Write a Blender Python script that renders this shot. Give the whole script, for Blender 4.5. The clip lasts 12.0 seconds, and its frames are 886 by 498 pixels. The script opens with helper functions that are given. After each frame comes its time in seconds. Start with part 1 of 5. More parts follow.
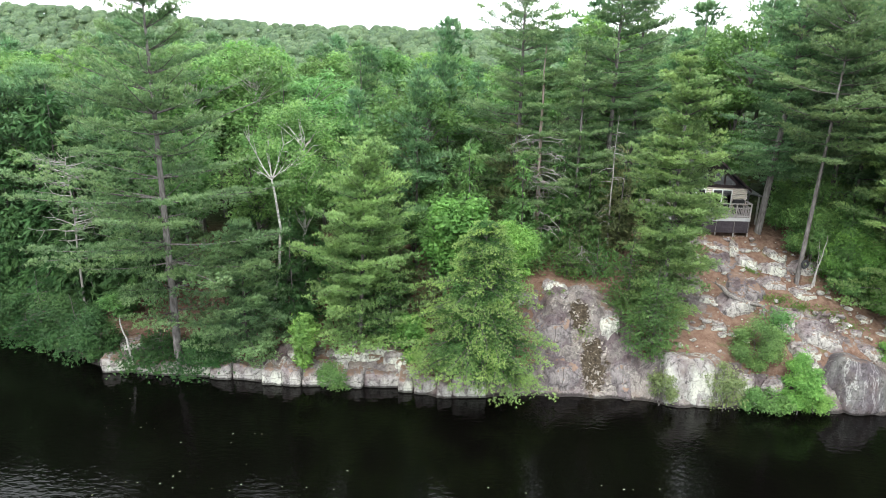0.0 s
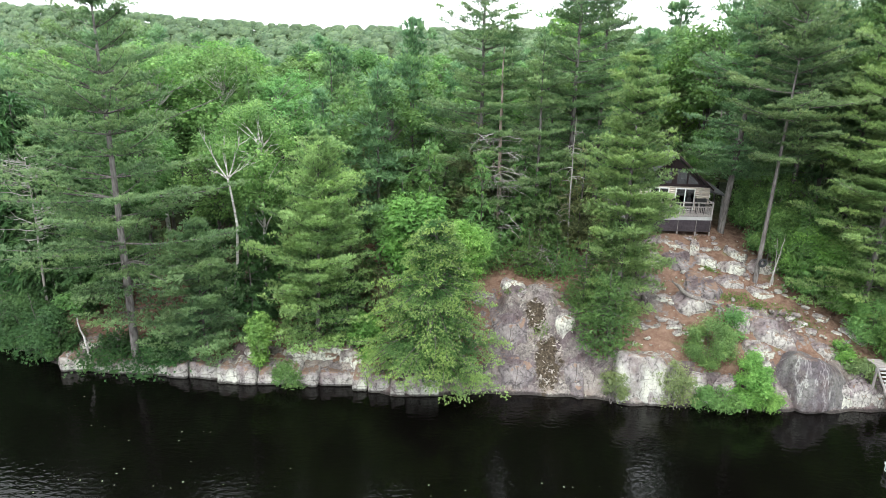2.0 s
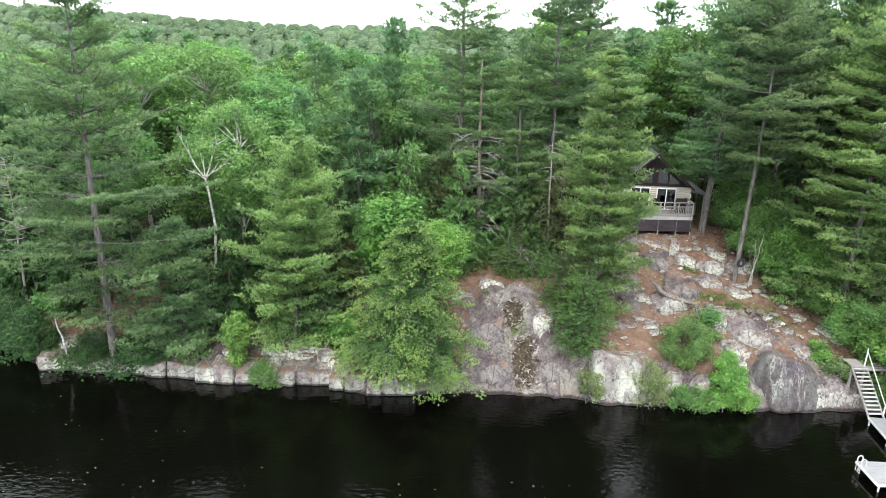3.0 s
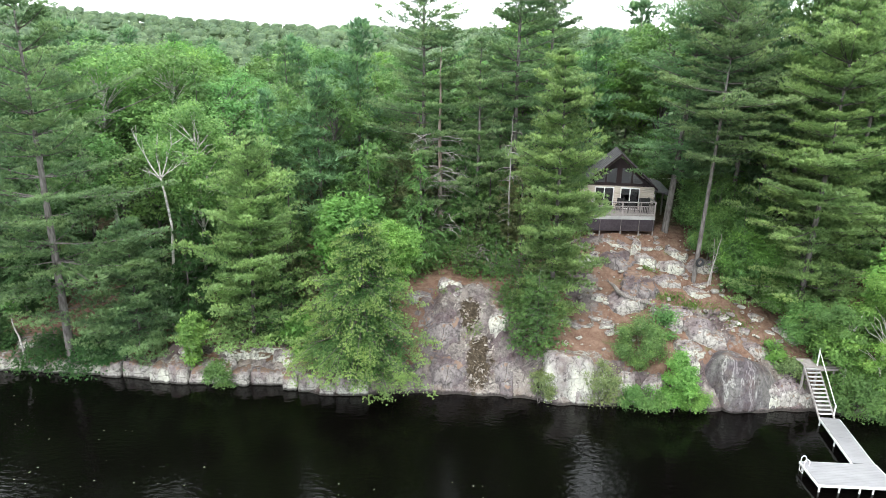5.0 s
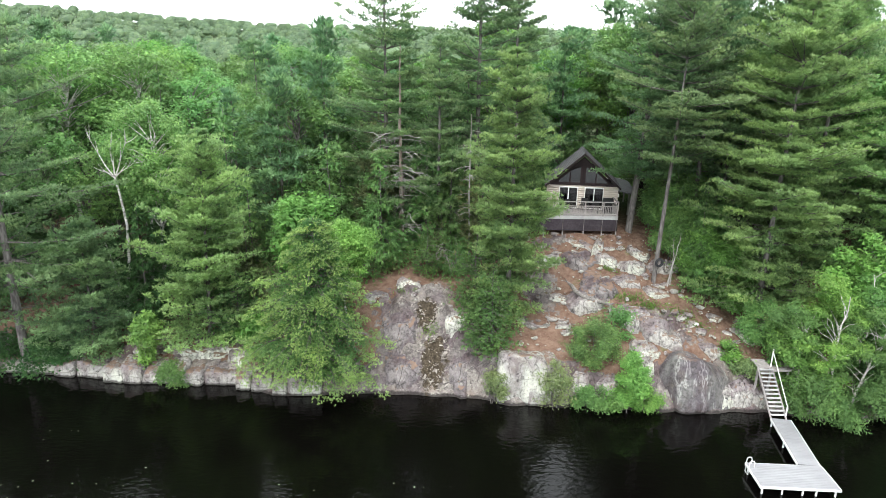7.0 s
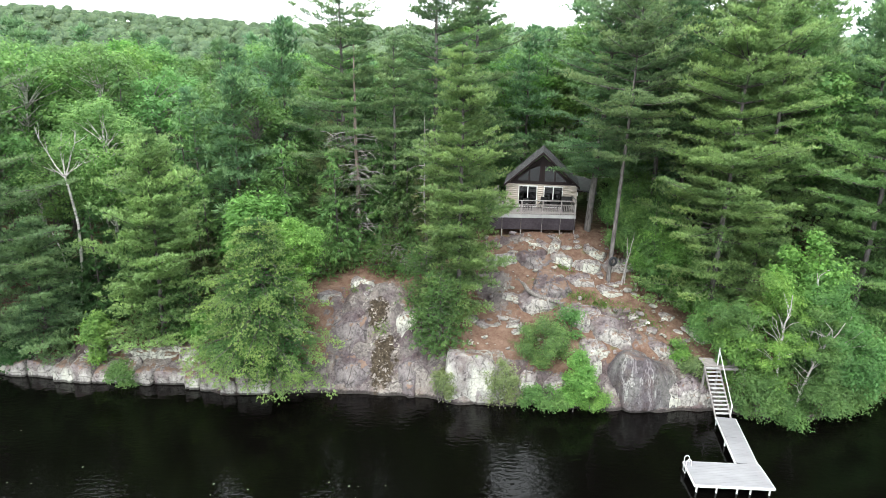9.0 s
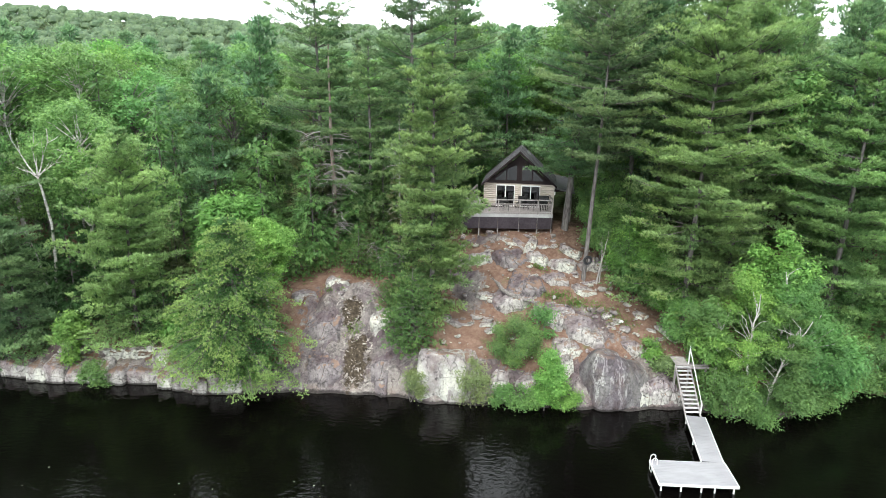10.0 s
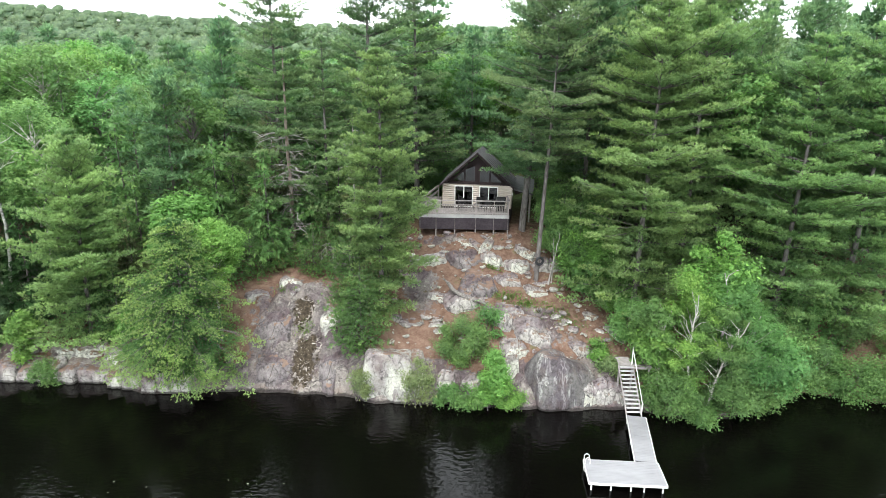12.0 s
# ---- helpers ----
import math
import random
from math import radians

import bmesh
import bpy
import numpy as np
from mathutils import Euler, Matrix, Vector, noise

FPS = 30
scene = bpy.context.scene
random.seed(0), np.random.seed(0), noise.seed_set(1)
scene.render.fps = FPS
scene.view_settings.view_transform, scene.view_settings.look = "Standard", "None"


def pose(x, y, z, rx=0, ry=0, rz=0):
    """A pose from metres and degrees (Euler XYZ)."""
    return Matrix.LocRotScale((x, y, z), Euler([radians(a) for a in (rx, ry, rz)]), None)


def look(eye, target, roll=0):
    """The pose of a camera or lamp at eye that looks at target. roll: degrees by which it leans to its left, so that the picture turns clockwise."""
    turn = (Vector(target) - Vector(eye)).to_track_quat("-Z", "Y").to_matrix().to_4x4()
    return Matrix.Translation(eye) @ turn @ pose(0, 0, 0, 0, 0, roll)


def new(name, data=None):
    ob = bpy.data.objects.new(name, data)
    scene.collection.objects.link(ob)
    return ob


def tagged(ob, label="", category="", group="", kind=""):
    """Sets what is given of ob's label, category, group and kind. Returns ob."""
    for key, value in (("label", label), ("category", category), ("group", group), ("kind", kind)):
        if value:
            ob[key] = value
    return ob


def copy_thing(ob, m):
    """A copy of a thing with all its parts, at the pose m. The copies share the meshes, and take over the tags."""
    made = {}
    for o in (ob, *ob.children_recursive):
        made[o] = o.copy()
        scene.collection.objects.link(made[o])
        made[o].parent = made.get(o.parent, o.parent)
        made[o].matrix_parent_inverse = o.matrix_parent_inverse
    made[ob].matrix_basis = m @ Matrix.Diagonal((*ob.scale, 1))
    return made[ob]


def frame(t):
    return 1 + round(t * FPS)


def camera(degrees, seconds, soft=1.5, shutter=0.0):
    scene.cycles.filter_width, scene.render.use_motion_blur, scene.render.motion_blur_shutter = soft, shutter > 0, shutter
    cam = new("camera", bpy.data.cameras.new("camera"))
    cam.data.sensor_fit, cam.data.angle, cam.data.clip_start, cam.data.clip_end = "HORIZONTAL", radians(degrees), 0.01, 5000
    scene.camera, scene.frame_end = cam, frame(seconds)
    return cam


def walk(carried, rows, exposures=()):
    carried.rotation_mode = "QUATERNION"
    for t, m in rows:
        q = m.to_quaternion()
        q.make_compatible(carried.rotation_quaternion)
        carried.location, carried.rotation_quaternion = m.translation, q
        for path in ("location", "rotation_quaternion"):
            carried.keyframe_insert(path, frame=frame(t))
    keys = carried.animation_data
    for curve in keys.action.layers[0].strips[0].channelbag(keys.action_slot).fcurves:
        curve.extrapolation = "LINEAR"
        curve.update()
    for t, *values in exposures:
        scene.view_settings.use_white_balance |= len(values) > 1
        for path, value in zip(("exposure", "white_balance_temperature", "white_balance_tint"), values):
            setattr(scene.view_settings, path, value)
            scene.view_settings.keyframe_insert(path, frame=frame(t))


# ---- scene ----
cam = camera(71.0, 12.0, soft=0.8)
PATH = [
    (0, (-0.592, -0.001, 19.457), (-0.603, 1.91, 18.869), 1.0),
    (0.5, (0.097, -0.044, 19.462), (0.083, 1.867, 18.873), 1.0),
    (1, (0.795, -0.086, 19.467), (0.781, 1.825, 18.879), 1.0),
    (1.5, (1.551, -0.128, 19.484), (1.536, 1.784, 18.896), 1.0),
    (2, (2.34, -0.129, 19.505), (2.323, 1.782, 18.916), 0.9),
    (2.5, (3.067, -0.144, 19.519), (3.049, 1.767, 18.93), 0.9),
    (3, (3.796, -0.171, 19.526), (3.778, 1.74, 18.937), 0.9),
    (4.8, (6.523, -0.17, 19.586), (6.497, 1.741, 18.997), 0.8),
    (5, (6.789, -0.128, 19.585), (6.763, 1.782, 18.995), 0.8),
    (5.5, (7.454, -0.03, 19.576), (7.425, 1.881, 18.985), 0.8),
    (6, (8.137, 0.072, 19.588), (8.108, 1.982, 18.997), 0.8),
    (6.5, (8.831, 0.11, 19.57), (8.805, 2.02, 18.979), 0.8),
    (7, (9.566, 0.088, 19.544), (9.541, 1.999, 18.954), 0.9),
    (7.2, (9.865, 0.074, 19.544), (9.842, 1.985, 18.955), 0.9),
    (9, (12.703, 0.15, 19.586), (12.677, 2.06, 18.993), 0.8),
    (9.5, (13.512, 0.155, 19.58), (13.487, 2.065, 18.987), 0.8),
    (10, (14.363, 0.164, 19.597), (14.339, 2.073, 19.003), 0.7),
    (10.5, (15.231, 0.153, 19.652), (15.207, 2.063, 19.058), 0.7),
    (11, (16.057, 0.106, 19.696), (16.032, 2.016, 19.101), 0.7),
    (11.5, (16.854, 0.043, 19.756), (16.828, 1.953, 19.161), 0.7),
    (12, (17.635, -0.025, 19.768), (17.608, 1.885, 19.173), 0.8),
]
walk(cam, [(t, look(eye, target, roll)) for t, eye, target, roll in PATH])

# ---- light ----
world = bpy.data.worlds.new("overcast_sky")
scene.world = world
world.use_nodes = True
wn, wl = world.node_tree.nodes, world.node_tree.links
sky = wn.new("ShaderNodeTexSky")
sky.sky_type = "NISHITA"
sky.sun_disc = False
sky.sun_elevation = radians(58)
sky.sun_rotation = radians(200)
sky.dust_density = 4.0
cloud = wn.new("ShaderNodeMix")
cloud.data_type = "RGBA"
cloud.inputs[0].default_value = 0.93
cloud.inputs[7].default_value = (11.0, 11.6, 12.0, 1)
wl.new(sky.outputs[0], cloud.inputs[6])
wl.new(cloud.outputs[2], wn["Background"].inputs[0])
wn["Background"].inputs[1].default_value = 0.115

sun = new("sun", bpy.data.lights.new("sun", "SUN"))
sun.data.energy = 0.9
sun.data.angle = radians(25)
sun.data.color = (1.0, 0.96, 0.9)
sun.matrix_world = look((0, 0, 60), (8, 32, 0))
scene.view_settings.exposure = 1.32

# ---- materials ----


def material(name, rough=0.7, spec=0.3):
    m = bpy.data.materials.new(name)
    m.use_nodes = True
    n, l = m.node_tree.nodes, m.node_tree.links
    b = n["Principled BSDF"]
    b.inputs["Roughness"].default_value = rough
    b.inputs["Specular IOR Level"].default_value = spec
    return m, n, l, b


def tex_noise(n, l, scale, detail=4, stretch=(1, 1, 1), coord="Object"):
    tc = n.new("ShaderNodeTexCoord")
    mp = n.new("ShaderNodeMapping")
    mp.inputs["Scale"].default_value = stretch
    t = n.new("ShaderNodeTexNoise")
    t.inputs["Scale"].default_value = scale
    t.inputs["Detail"].default_value = detail
    l.new(tc.outputs[coord], mp.inputs[0])
    l.new(mp.outputs[0], t.inputs["Vector"])
    return t.outputs["Fac"]


def ramp(n, l, src, stops):
    r = n.new("ShaderNodeValToRGB")
    e = r.color_ramp.elements
    while len(e) < len(stops):
        e.new(0.5)
    for k, (p, c) in enumerate(stops):
        e[k].position = p
        e[k].color = (*c, 1) if len(c) == 3 else c
    l.new(src, r.inputs[0])
    return r.outputs[0]


def mix(n, l, fac, a, b, mode="MIX"):
    m = n.new("ShaderNodeMix")
    m.data_type = "RGBA"
    m.blend_type = mode
    for sock, v in ((m.inputs[0], fac), (m.inputs[6], a), (m.inputs[7], b)):
        if isinstance(v, (int, float)):
            sock.default_value = v
        elif isinstance(v, tuple):
            sock.default_value = (*v, 1)
        else:
            l.new(v, sock)
    return m.outputs[2]


def bump(n, l, b, h, strength=0.4, dist=0.05):
    bp = n.new("ShaderNodeBump")
    bp.inputs["Strength"].default_value = strength
    bp.inputs["Distance"].default_value = dist
    l.new(h, bp.inputs["Height"])
    l.new(bp.outputs[0], b.inputs["Normal"])


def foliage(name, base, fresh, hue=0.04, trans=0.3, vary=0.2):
    """Leaves: base to fresh colour by the attribute tip, which holds new growth and painted shade, differing leaf by
    leaf and tree by tree.
    """
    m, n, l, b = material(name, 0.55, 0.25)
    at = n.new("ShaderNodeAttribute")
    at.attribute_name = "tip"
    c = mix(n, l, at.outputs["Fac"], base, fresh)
    info = n.new("ShaderNodeObjectInfo")
    geo = n.new("ShaderNodeNewGeometry")
    vr = n.new("ShaderNodeMath")
    vr.operation = "MULTIPLY_ADD"
    vr.inputs[1].default_value = 0.5
    vr.inputs[2].default_value = 0.75
    l.new(geo.outputs["Random Per Island"], vr.inputs[0])
    hs = n.new("ShaderNodeHueSaturation")
    hv = n.new("ShaderNodeMath")
    hv.operation = "MULTIPLY_ADD"
    hv.inputs[1].default_value = hue
    hv.inputs[2].default_value = 0.5 - hue / 2
    l.new(info.outputs["Random"], hv.inputs[0])
    l.new(hv.outputs[0], hs.inputs["Hue"])
    tone = n.new("ShaderNodeMath")
    tone.operation = "MULTIPLY_ADD"
    tone.inputs[1].default_value = 7.31
    l.new(info.outputs["Random"], tone.inputs[0])
    wrap = n.new("ShaderNodeMath")
    wrap.operation = "FRACT"
    l.new(tone.outputs[0], wrap.inputs[0])
    span = n.new("ShaderNodeMath")
    span.operation = "MULTIPLY_ADD"
    span.inputs[1].default_value = vary
    span.inputs[2].default_value = 1.03 - vary / 2
    l.new(wrap.outputs[0], span.inputs[0])
    both = n.new("ShaderNodeMath")
    both.operation = "MULTIPLY"
    l.new(vr.outputs[0], both.inputs[0])
    l.new(span.outputs[0], both.inputs[1])
    l.new(both.outputs[0], hs.inputs["Value"])
    patch = ramp(n, l, tex_noise(n, l, 0.5, 3), [(0.3, (0.75, 0.78, 0.8)), (0.7, (1.2, 1.15, 1.0))])
    l.new(mix(n, l, 1.0, c, patch, "MULTIPLY"), hs.inputs["Color"])
    l.new(hs.outputs[0], b.inputs["Base Color"])
    tr = n.new("ShaderNodeBsdfTranslucent")
    l.new(hs.outputs[0], tr.inputs[0])
    ms = n.new("ShaderNodeMixShader")
    ms.inputs[0].default_value = trans
    l.new(b.outputs[0], ms.inputs[1])
    l.new(tr.outputs[0], ms.inputs[2])
    l.new(ms.outputs[0], n["Material Output"].inputs[0])
    return m


def mottled(name, a, b2, scale=6.0, stretch=(1, 1, 1), rough=0.8, rel=0.4, dist=0.02, coord="Object", detail=6):
    m, n, l, b = material(name, rough, 0.25)
    f = tex_noise(n, l, scale, detail, stretch, coord)
    big = tex_noise(n, l, scale * 0.13, 3, stretch, coord)
    c = ramp(n, l, f, [(0.3, a), (0.7, b2)])
    c = mix(n, l, 1.0, c, ramp(n, l, big, [(0.3, (0.75, 0.75, 0.75)), (0.7, (1.2, 1.2, 1.2))]), "MULTIPLY")
    l.new(c, b.inputs["Base Color"])
    bump(n, l, b, f, rel, dist)
    return m


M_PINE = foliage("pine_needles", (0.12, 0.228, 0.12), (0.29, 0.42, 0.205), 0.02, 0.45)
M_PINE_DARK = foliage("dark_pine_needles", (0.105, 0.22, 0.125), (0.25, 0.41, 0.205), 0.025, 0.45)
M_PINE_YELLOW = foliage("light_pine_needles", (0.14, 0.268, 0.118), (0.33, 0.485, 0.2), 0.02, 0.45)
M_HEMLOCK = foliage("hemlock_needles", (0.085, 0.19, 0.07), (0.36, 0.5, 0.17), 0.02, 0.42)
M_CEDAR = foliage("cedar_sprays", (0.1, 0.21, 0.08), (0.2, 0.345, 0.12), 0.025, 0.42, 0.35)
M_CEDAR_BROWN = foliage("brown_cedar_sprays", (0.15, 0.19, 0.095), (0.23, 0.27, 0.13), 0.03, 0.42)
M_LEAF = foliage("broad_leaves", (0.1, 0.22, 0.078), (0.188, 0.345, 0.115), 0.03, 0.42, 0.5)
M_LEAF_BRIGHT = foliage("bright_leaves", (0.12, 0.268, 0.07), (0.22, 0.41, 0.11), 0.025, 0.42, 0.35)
# leaf green darkened: the shade of the left shore is in the colour
M_LEAF_SHADE = foliage("shade_dark_leaves", (0.05, 0.125, 0.05), (0.1, 0.21, 0.075), 0.025, 0.36, 0.3)
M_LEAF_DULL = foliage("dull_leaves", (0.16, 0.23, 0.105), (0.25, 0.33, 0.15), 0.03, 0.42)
# greyed and lightened: distance haze put into the leaf colour
M_LEAF_FAR = foliage("hazy_hill_leaves", (0.11, 0.185, 0.11), (0.21, 0.3, 0.165), 0.02, 0.42)
M_BARK = mottled("grey_brown_bark", (0.08, 0.07, 0.066), (0.23, 0.215, 0.205), 9, (1, 1, 0.25), 0.9, 0.8, 0.03)
M_BARK_RED = mottled("weathered_dead_bark", (0.17, 0.12, 0.1), (0.44, 0.37, 0.33), 5, (1, 1, 0.2), 0.9, 0.8, 0.03)
M_DEADWOOD = mottled("bleached_dead_wood", (0.22, 0.205, 0.19), (0.46, 0.44, 0.42), 8, (1, 1, 0.3))
M_BIRCH = mottled("white_birch_bark", (0.22, 0.21, 0.19), (0.66, 0.64, 0.61), 3.5, (1, 1, 3.0), 0.7, 0.3, 0.01)
M_ROOF = mottled("grey_metal_roofing", (0.09, 0.09, 0.095), (0.15, 0.15, 0.157), 14, rough=0.5)
M_DARKWOOD = mottled("dark_brown_stained_wood", (0.018, 0.012, 0.013), (0.034, 0.023, 0.024), 6, (1, 1, 0.2))
M_LOG = mottled("pale_log_siding", (0.41, 0.355, 0.3), (0.54, 0.485, 0.425), 5, (0.25, 1, 1), 0.6, 0.2, 0.01)
M_GREYWOOD = mottled("weathered_grey_wood", (0.25, 0.23, 0.22), (0.39, 0.36, 0.35), 7, (1, 1, 0.3), 0.8, 0.3, 0.01)
M_DOCK = mottled("white_dock_boards", (0.22, 0.22, 0.23), (0.275, 0.275, 0.285), 3, (0.4, 1, 1), 0.6, 0.15, 0.01)
M_TREAD = mottled("pale_stair_boards", (0.36, 0.36, 0.36), (0.46, 0.46, 0.45), 4, rough=0.6)
M_WHITE = mottled("white_paint", (0.7, 0.7, 0.68), (0.8, 0.8, 0.78), 5)
M_LATTICE = mottled("dark_skirting", (0.035, 0.028, 0.034), (0.06, 0.05, 0.058), 10)
M_BLACK = mottled("black_metal", (0.015, 0.015, 0.016), (0.03, 0.03, 0.03), 10, rough=0.45)
M_FLAKE = mottled("pale_split_stone", (0.12, 0.1, 0.085), (0.46, 0.42, 0.38), 2.5)
M_RUBBER = mottled("black_rubber", (0.02, 0.021, 0.024), (0.04, 0.042, 0.046), 10, rough=0.7)


def rough_noise(n, l, scale, detail=10, rough=0.68, stretch=(1, 1, 1)):
    f = tex_noise(n, l, scale, detail, stretch)
    f.node.inputs["Roughness"].default_value = rough
    return f


def stone_colour(n, l, lo, hi, streak, lichen, run_at=2.9, run_z=0.09, pale_run=0.85, joint=0.5):
    """Granite: speckle, lichen, rusty patches, dark seepage and pale runs down its face, thin cracks."""
    fine = rough_noise(n, l, 4.2, 14, 0.85)
    big = rough_noise(n, l, 0.6, 8, 0.65)
    spots = rough_noise(n, l, 2.0, 12, 0.8)
    run = rough_noise(n, l, run_at, 7, 0.65, (1, 0.7, run_z))
    pit = rough_noise(n, l, 8.0, 8, 0.8)
    c = ramp(n, l, fine, [(0.38, lo), (0.62, hi)])
    c = mix(n, l, ramp(n, l, big, [(0.36, (0.6, 0.6, 0.6)), (0.5, (0, 0, 0))]), c, (0.17, 0.125, 0.105))
    c = mix(n, l, ramp(n, l, spots, [(0.55, (0, 0, 0)), (0.62, (lichen,) * 3)]), c, (0.4, 0.41, 0.36))
    c = mix(n, l, ramp(n, l, spots, [(0.38, (0.85, 0.85, 0.85)), (0.45, (0, 0, 0))]), c, (0.075, 0.07, 0.068))
    c = mix(n, l, ramp(n, l, run, [(0.5, (0, 0, 0)), (0.6, (streak,) * 3)]), c, (0.085, 0.075, 0.075))
    c = mix(n, l, ramp(n, l, run, [(0.395, (0, 0, 0)), (0.41, (pale_run,) * 3), (0.43, (pale_run,) * 3), (0.445, (0, 0, 0))]), c, (0.4, 0.4, 0.385))
    c = mix(n, l, ramp(n, l, pit, [(0.36, (0.8, 0.8, 0.8)), (0.43, (0, 0, 0))]), c, (0.05, 0.045, 0.042))
    c = mix(n, l, ramp(n, l, pit, [(0.6, (0, 0, 0)), (0.66, (lichen * 0.8,) * 3)]), c, (0.44, 0.45, 0.4))
    zone = rough_noise(n, l, 0.55, 9, 0.62, (1, 1, 0.7))
    c = mix(n, l, 1.0, c, ramp(n, l, zone, [(0.4, (0.66, 0.6, 0.64)), (0.47, (0.9, 0.86, 0.88)), (0.52, (1.0, 1.0, 0.98)), (0.58, (1.3, 1.32, 1.24))]), "MULTIPLY")
    vein = rough_noise(n, l, 0.75, 5, 0.55, (1, 1, 0.6))
    c = mix(n, l, ramp(n, l, vein, [(0.487, (0, 0, 0)), (0.496, (0.55, 0.55, 0.55)), (0.504, (0.55, 0.55, 0.55)), (0.513, (0, 0, 0))]), c, (0.045, 0.04, 0.037))
    # joints: a thin broken network of dark cracks
    tc = n.new("ShaderNodeTexCoord")
    warp = n.new("ShaderNodeTexNoise")
    warp.inputs["Scale"].default_value = 1.3
    warp.inputs["Detail"].default_value = 4
    l.new(tc.outputs["Object"], warp.inputs["Vector"])
    bent = mix(n, l, 0.28, tc.outputs["Object"], warp.outputs["Color"], "ADD")
    cell = n.new("ShaderNodeTexVoronoi")
    cell.feature = "DISTANCE_TO_EDGE"
    cell.inputs["Scale"].default_value = 0.7
    l.new(bent, cell.inputs["Vector"])
    crack = ramp(n, l, cell.outputs["Distance"], [(0.0, (joint,) * 3), (0.01, (joint,) * 3), (0.024, (0, 0, 0))])
    crack = mix(n, l, 1.0, crack, ramp(n, l, big, [(0.47, (0, 0, 0)), (0.55, (1, 1, 1))]), "MULTIPLY")
    c = mix(n, l, crack, c, (0.045, 0.04, 0.037))
    pos = n.new("ShaderNodeNewGeometry")
    sep = n.new("ShaderNodeSeparateXYZ")
    l.new(pos.outputs["Position"], sep.inputs[0])
    wet = n.new("ShaderNodeMath")
    wet.operation = "MULTIPLY_ADD"
    wet.inputs[1].default_value = 0.35
    l.new(spots, wet.inputs[0])
    l.new(sep.outputs[2], wet.inputs[2])
    c = mix(n, l, ramp(n, l, wet.outputs[0], [(0.27, (0.85, 0.85, 0.85)), (0.36, (0, 0, 0))]), c, (0.03, 0.027, 0.025))
    return c, fine


def needle_colour(n, l, f1, f3):
    c = ramp(n, l, f1, [(0.3, (0.105, 0.056, 0.04)), (0.5, (0.185, 0.117, 0.086)), (0.72, (0.3, 0.205, 0.155))])
    return mix(n, l, ramp(n, l, f3, [(0.56, (0, 0, 0)), (0.66, (0.7, 0.7, 0.7))]), c, (0.3, 0.23, 0.18))


def rock_material(name, lo, hi, streak=0.5, lichen=0.4, litter_on=0.9, pale_run=0.85, joint=0.7):
    m, n, l, b = material(name, 0.85, 0.2)
    c, fine = stone_colour(n, l, lo, hi, streak, lichen, 2.0, 0.08, pale_run, joint)
    # fallen needles lie on the level parts
    f1, f3 = rough_noise(n, l, 1.7, 10, 0.7), rough_noise(n, l, 14.0, 4, 0.7)
    geo = n.new("ShaderNodeNewGeometry")
    up = n.new("ShaderNodeSeparateXYZ")
    l.new(geo.outputs["Normal"], up.inputs[0])
    lie = n.new("ShaderNodeMath")
    lie.operation = "MULTIPLY_ADD"
    lie.inputs[1].default_value = 2.6
    lie.inputs[2].default_value = -1.3
    l.new(f1, lie.inputs[0])
    tot = n.new("ShaderNodeMath")
    l.new(up.outputs[2], tot.inputs[0])
    l.new(lie.outputs[0], tot.inputs[1])
    c = mix(n, l, ramp(n, l, tot.outputs[0], [(0.93, (0, 0, 0)), (0.99, (litter_on,) * 3)]), c, needle_colour(n, l, f1, f3))
    l.new(c, b.inputs["Base Color"])
    bump(n, l, b, fine, 1.0, 0.14)
    return m


M_ROCK = rock_material("grey_granite", (0.2, 0.186, 0.186), (0.46, 0.435, 0.425), 0.15, pale_run=0.0, joint=0.5)
M_ROCK_LILAC = rock_material("lilac_grey_granite", (0.12, 0.105, 0.11), (0.25, 0.225, 0.235), 0.1, 0.25, pale_run=0.0)
M_ROCK_DARK = rock_material("dark_stained_granite", (0.095, 0.09, 0.094), (0.235, 0.225, 0.23), 0.4, 0.15, 0.4, joint=0.15)
M_ROCK_PALE = rock_material("pale_lichened_granite", (0.31, 0.305, 0.285), (0.57, 0.565, 0.525), 0.12, 0.6, pale_run=0.0, joint=0.4)

# forest floor: needle litter, bare rock, moss by masks of the ground itself
M_GROUND, n, l, b = material("forest_floor", 0.95, 0.1)
at_rock = n.new("ShaderNodeAttribute")
at_rock.attribute_name = "rock"
at_lit = n.new("ShaderNodeAttribute")
at_lit.attribute_name = "litter"
f1 = rough_noise(n, l, 2.2, 10, 0.7)
f2 = rough_noise(n, l, 0.7, 8, 0.65)
f3 = rough_noise(n, l, 14.0, 4, 0.7)
needles = needle_colour(n, l, f1, f3)
needles = mix(n, l, ramp(n, l, f2, [(0.6, (0, 0, 0)), (0.68, (0.7, 0.7, 0.7))]), needles, (0.085, 0.12, 0.04))
stone, fine = stone_colour(n, l, (0.105, 0.09, 0.09), (0.275, 0.245, 0.238), 0.4, 0.5, 1.2, 0.3, 0.1, 0.3)
edge = n.new("ShaderNodeMath")
edge.operation = "MULTIPLY_ADD"
edge.inputs[1].default_value = 1.6
edge.inputs[2].default_value = -0.8
l.new(f1, edge.inputs[0])
add = n.new("ShaderNodeMath")
l.new(at_rock.outputs["Fac"], add.inputs[0])
l.new(edge.outputs[0], add.inputs[1])
mask = ramp(n, l, add.outputs[0], [(0.46, (0, 0, 0)), (0.52, (1, 1, 1))])
col = mix(n, l, mask, needles, stone)
f4 = rough_noise(n, l, 6.5, 6, 0.7)
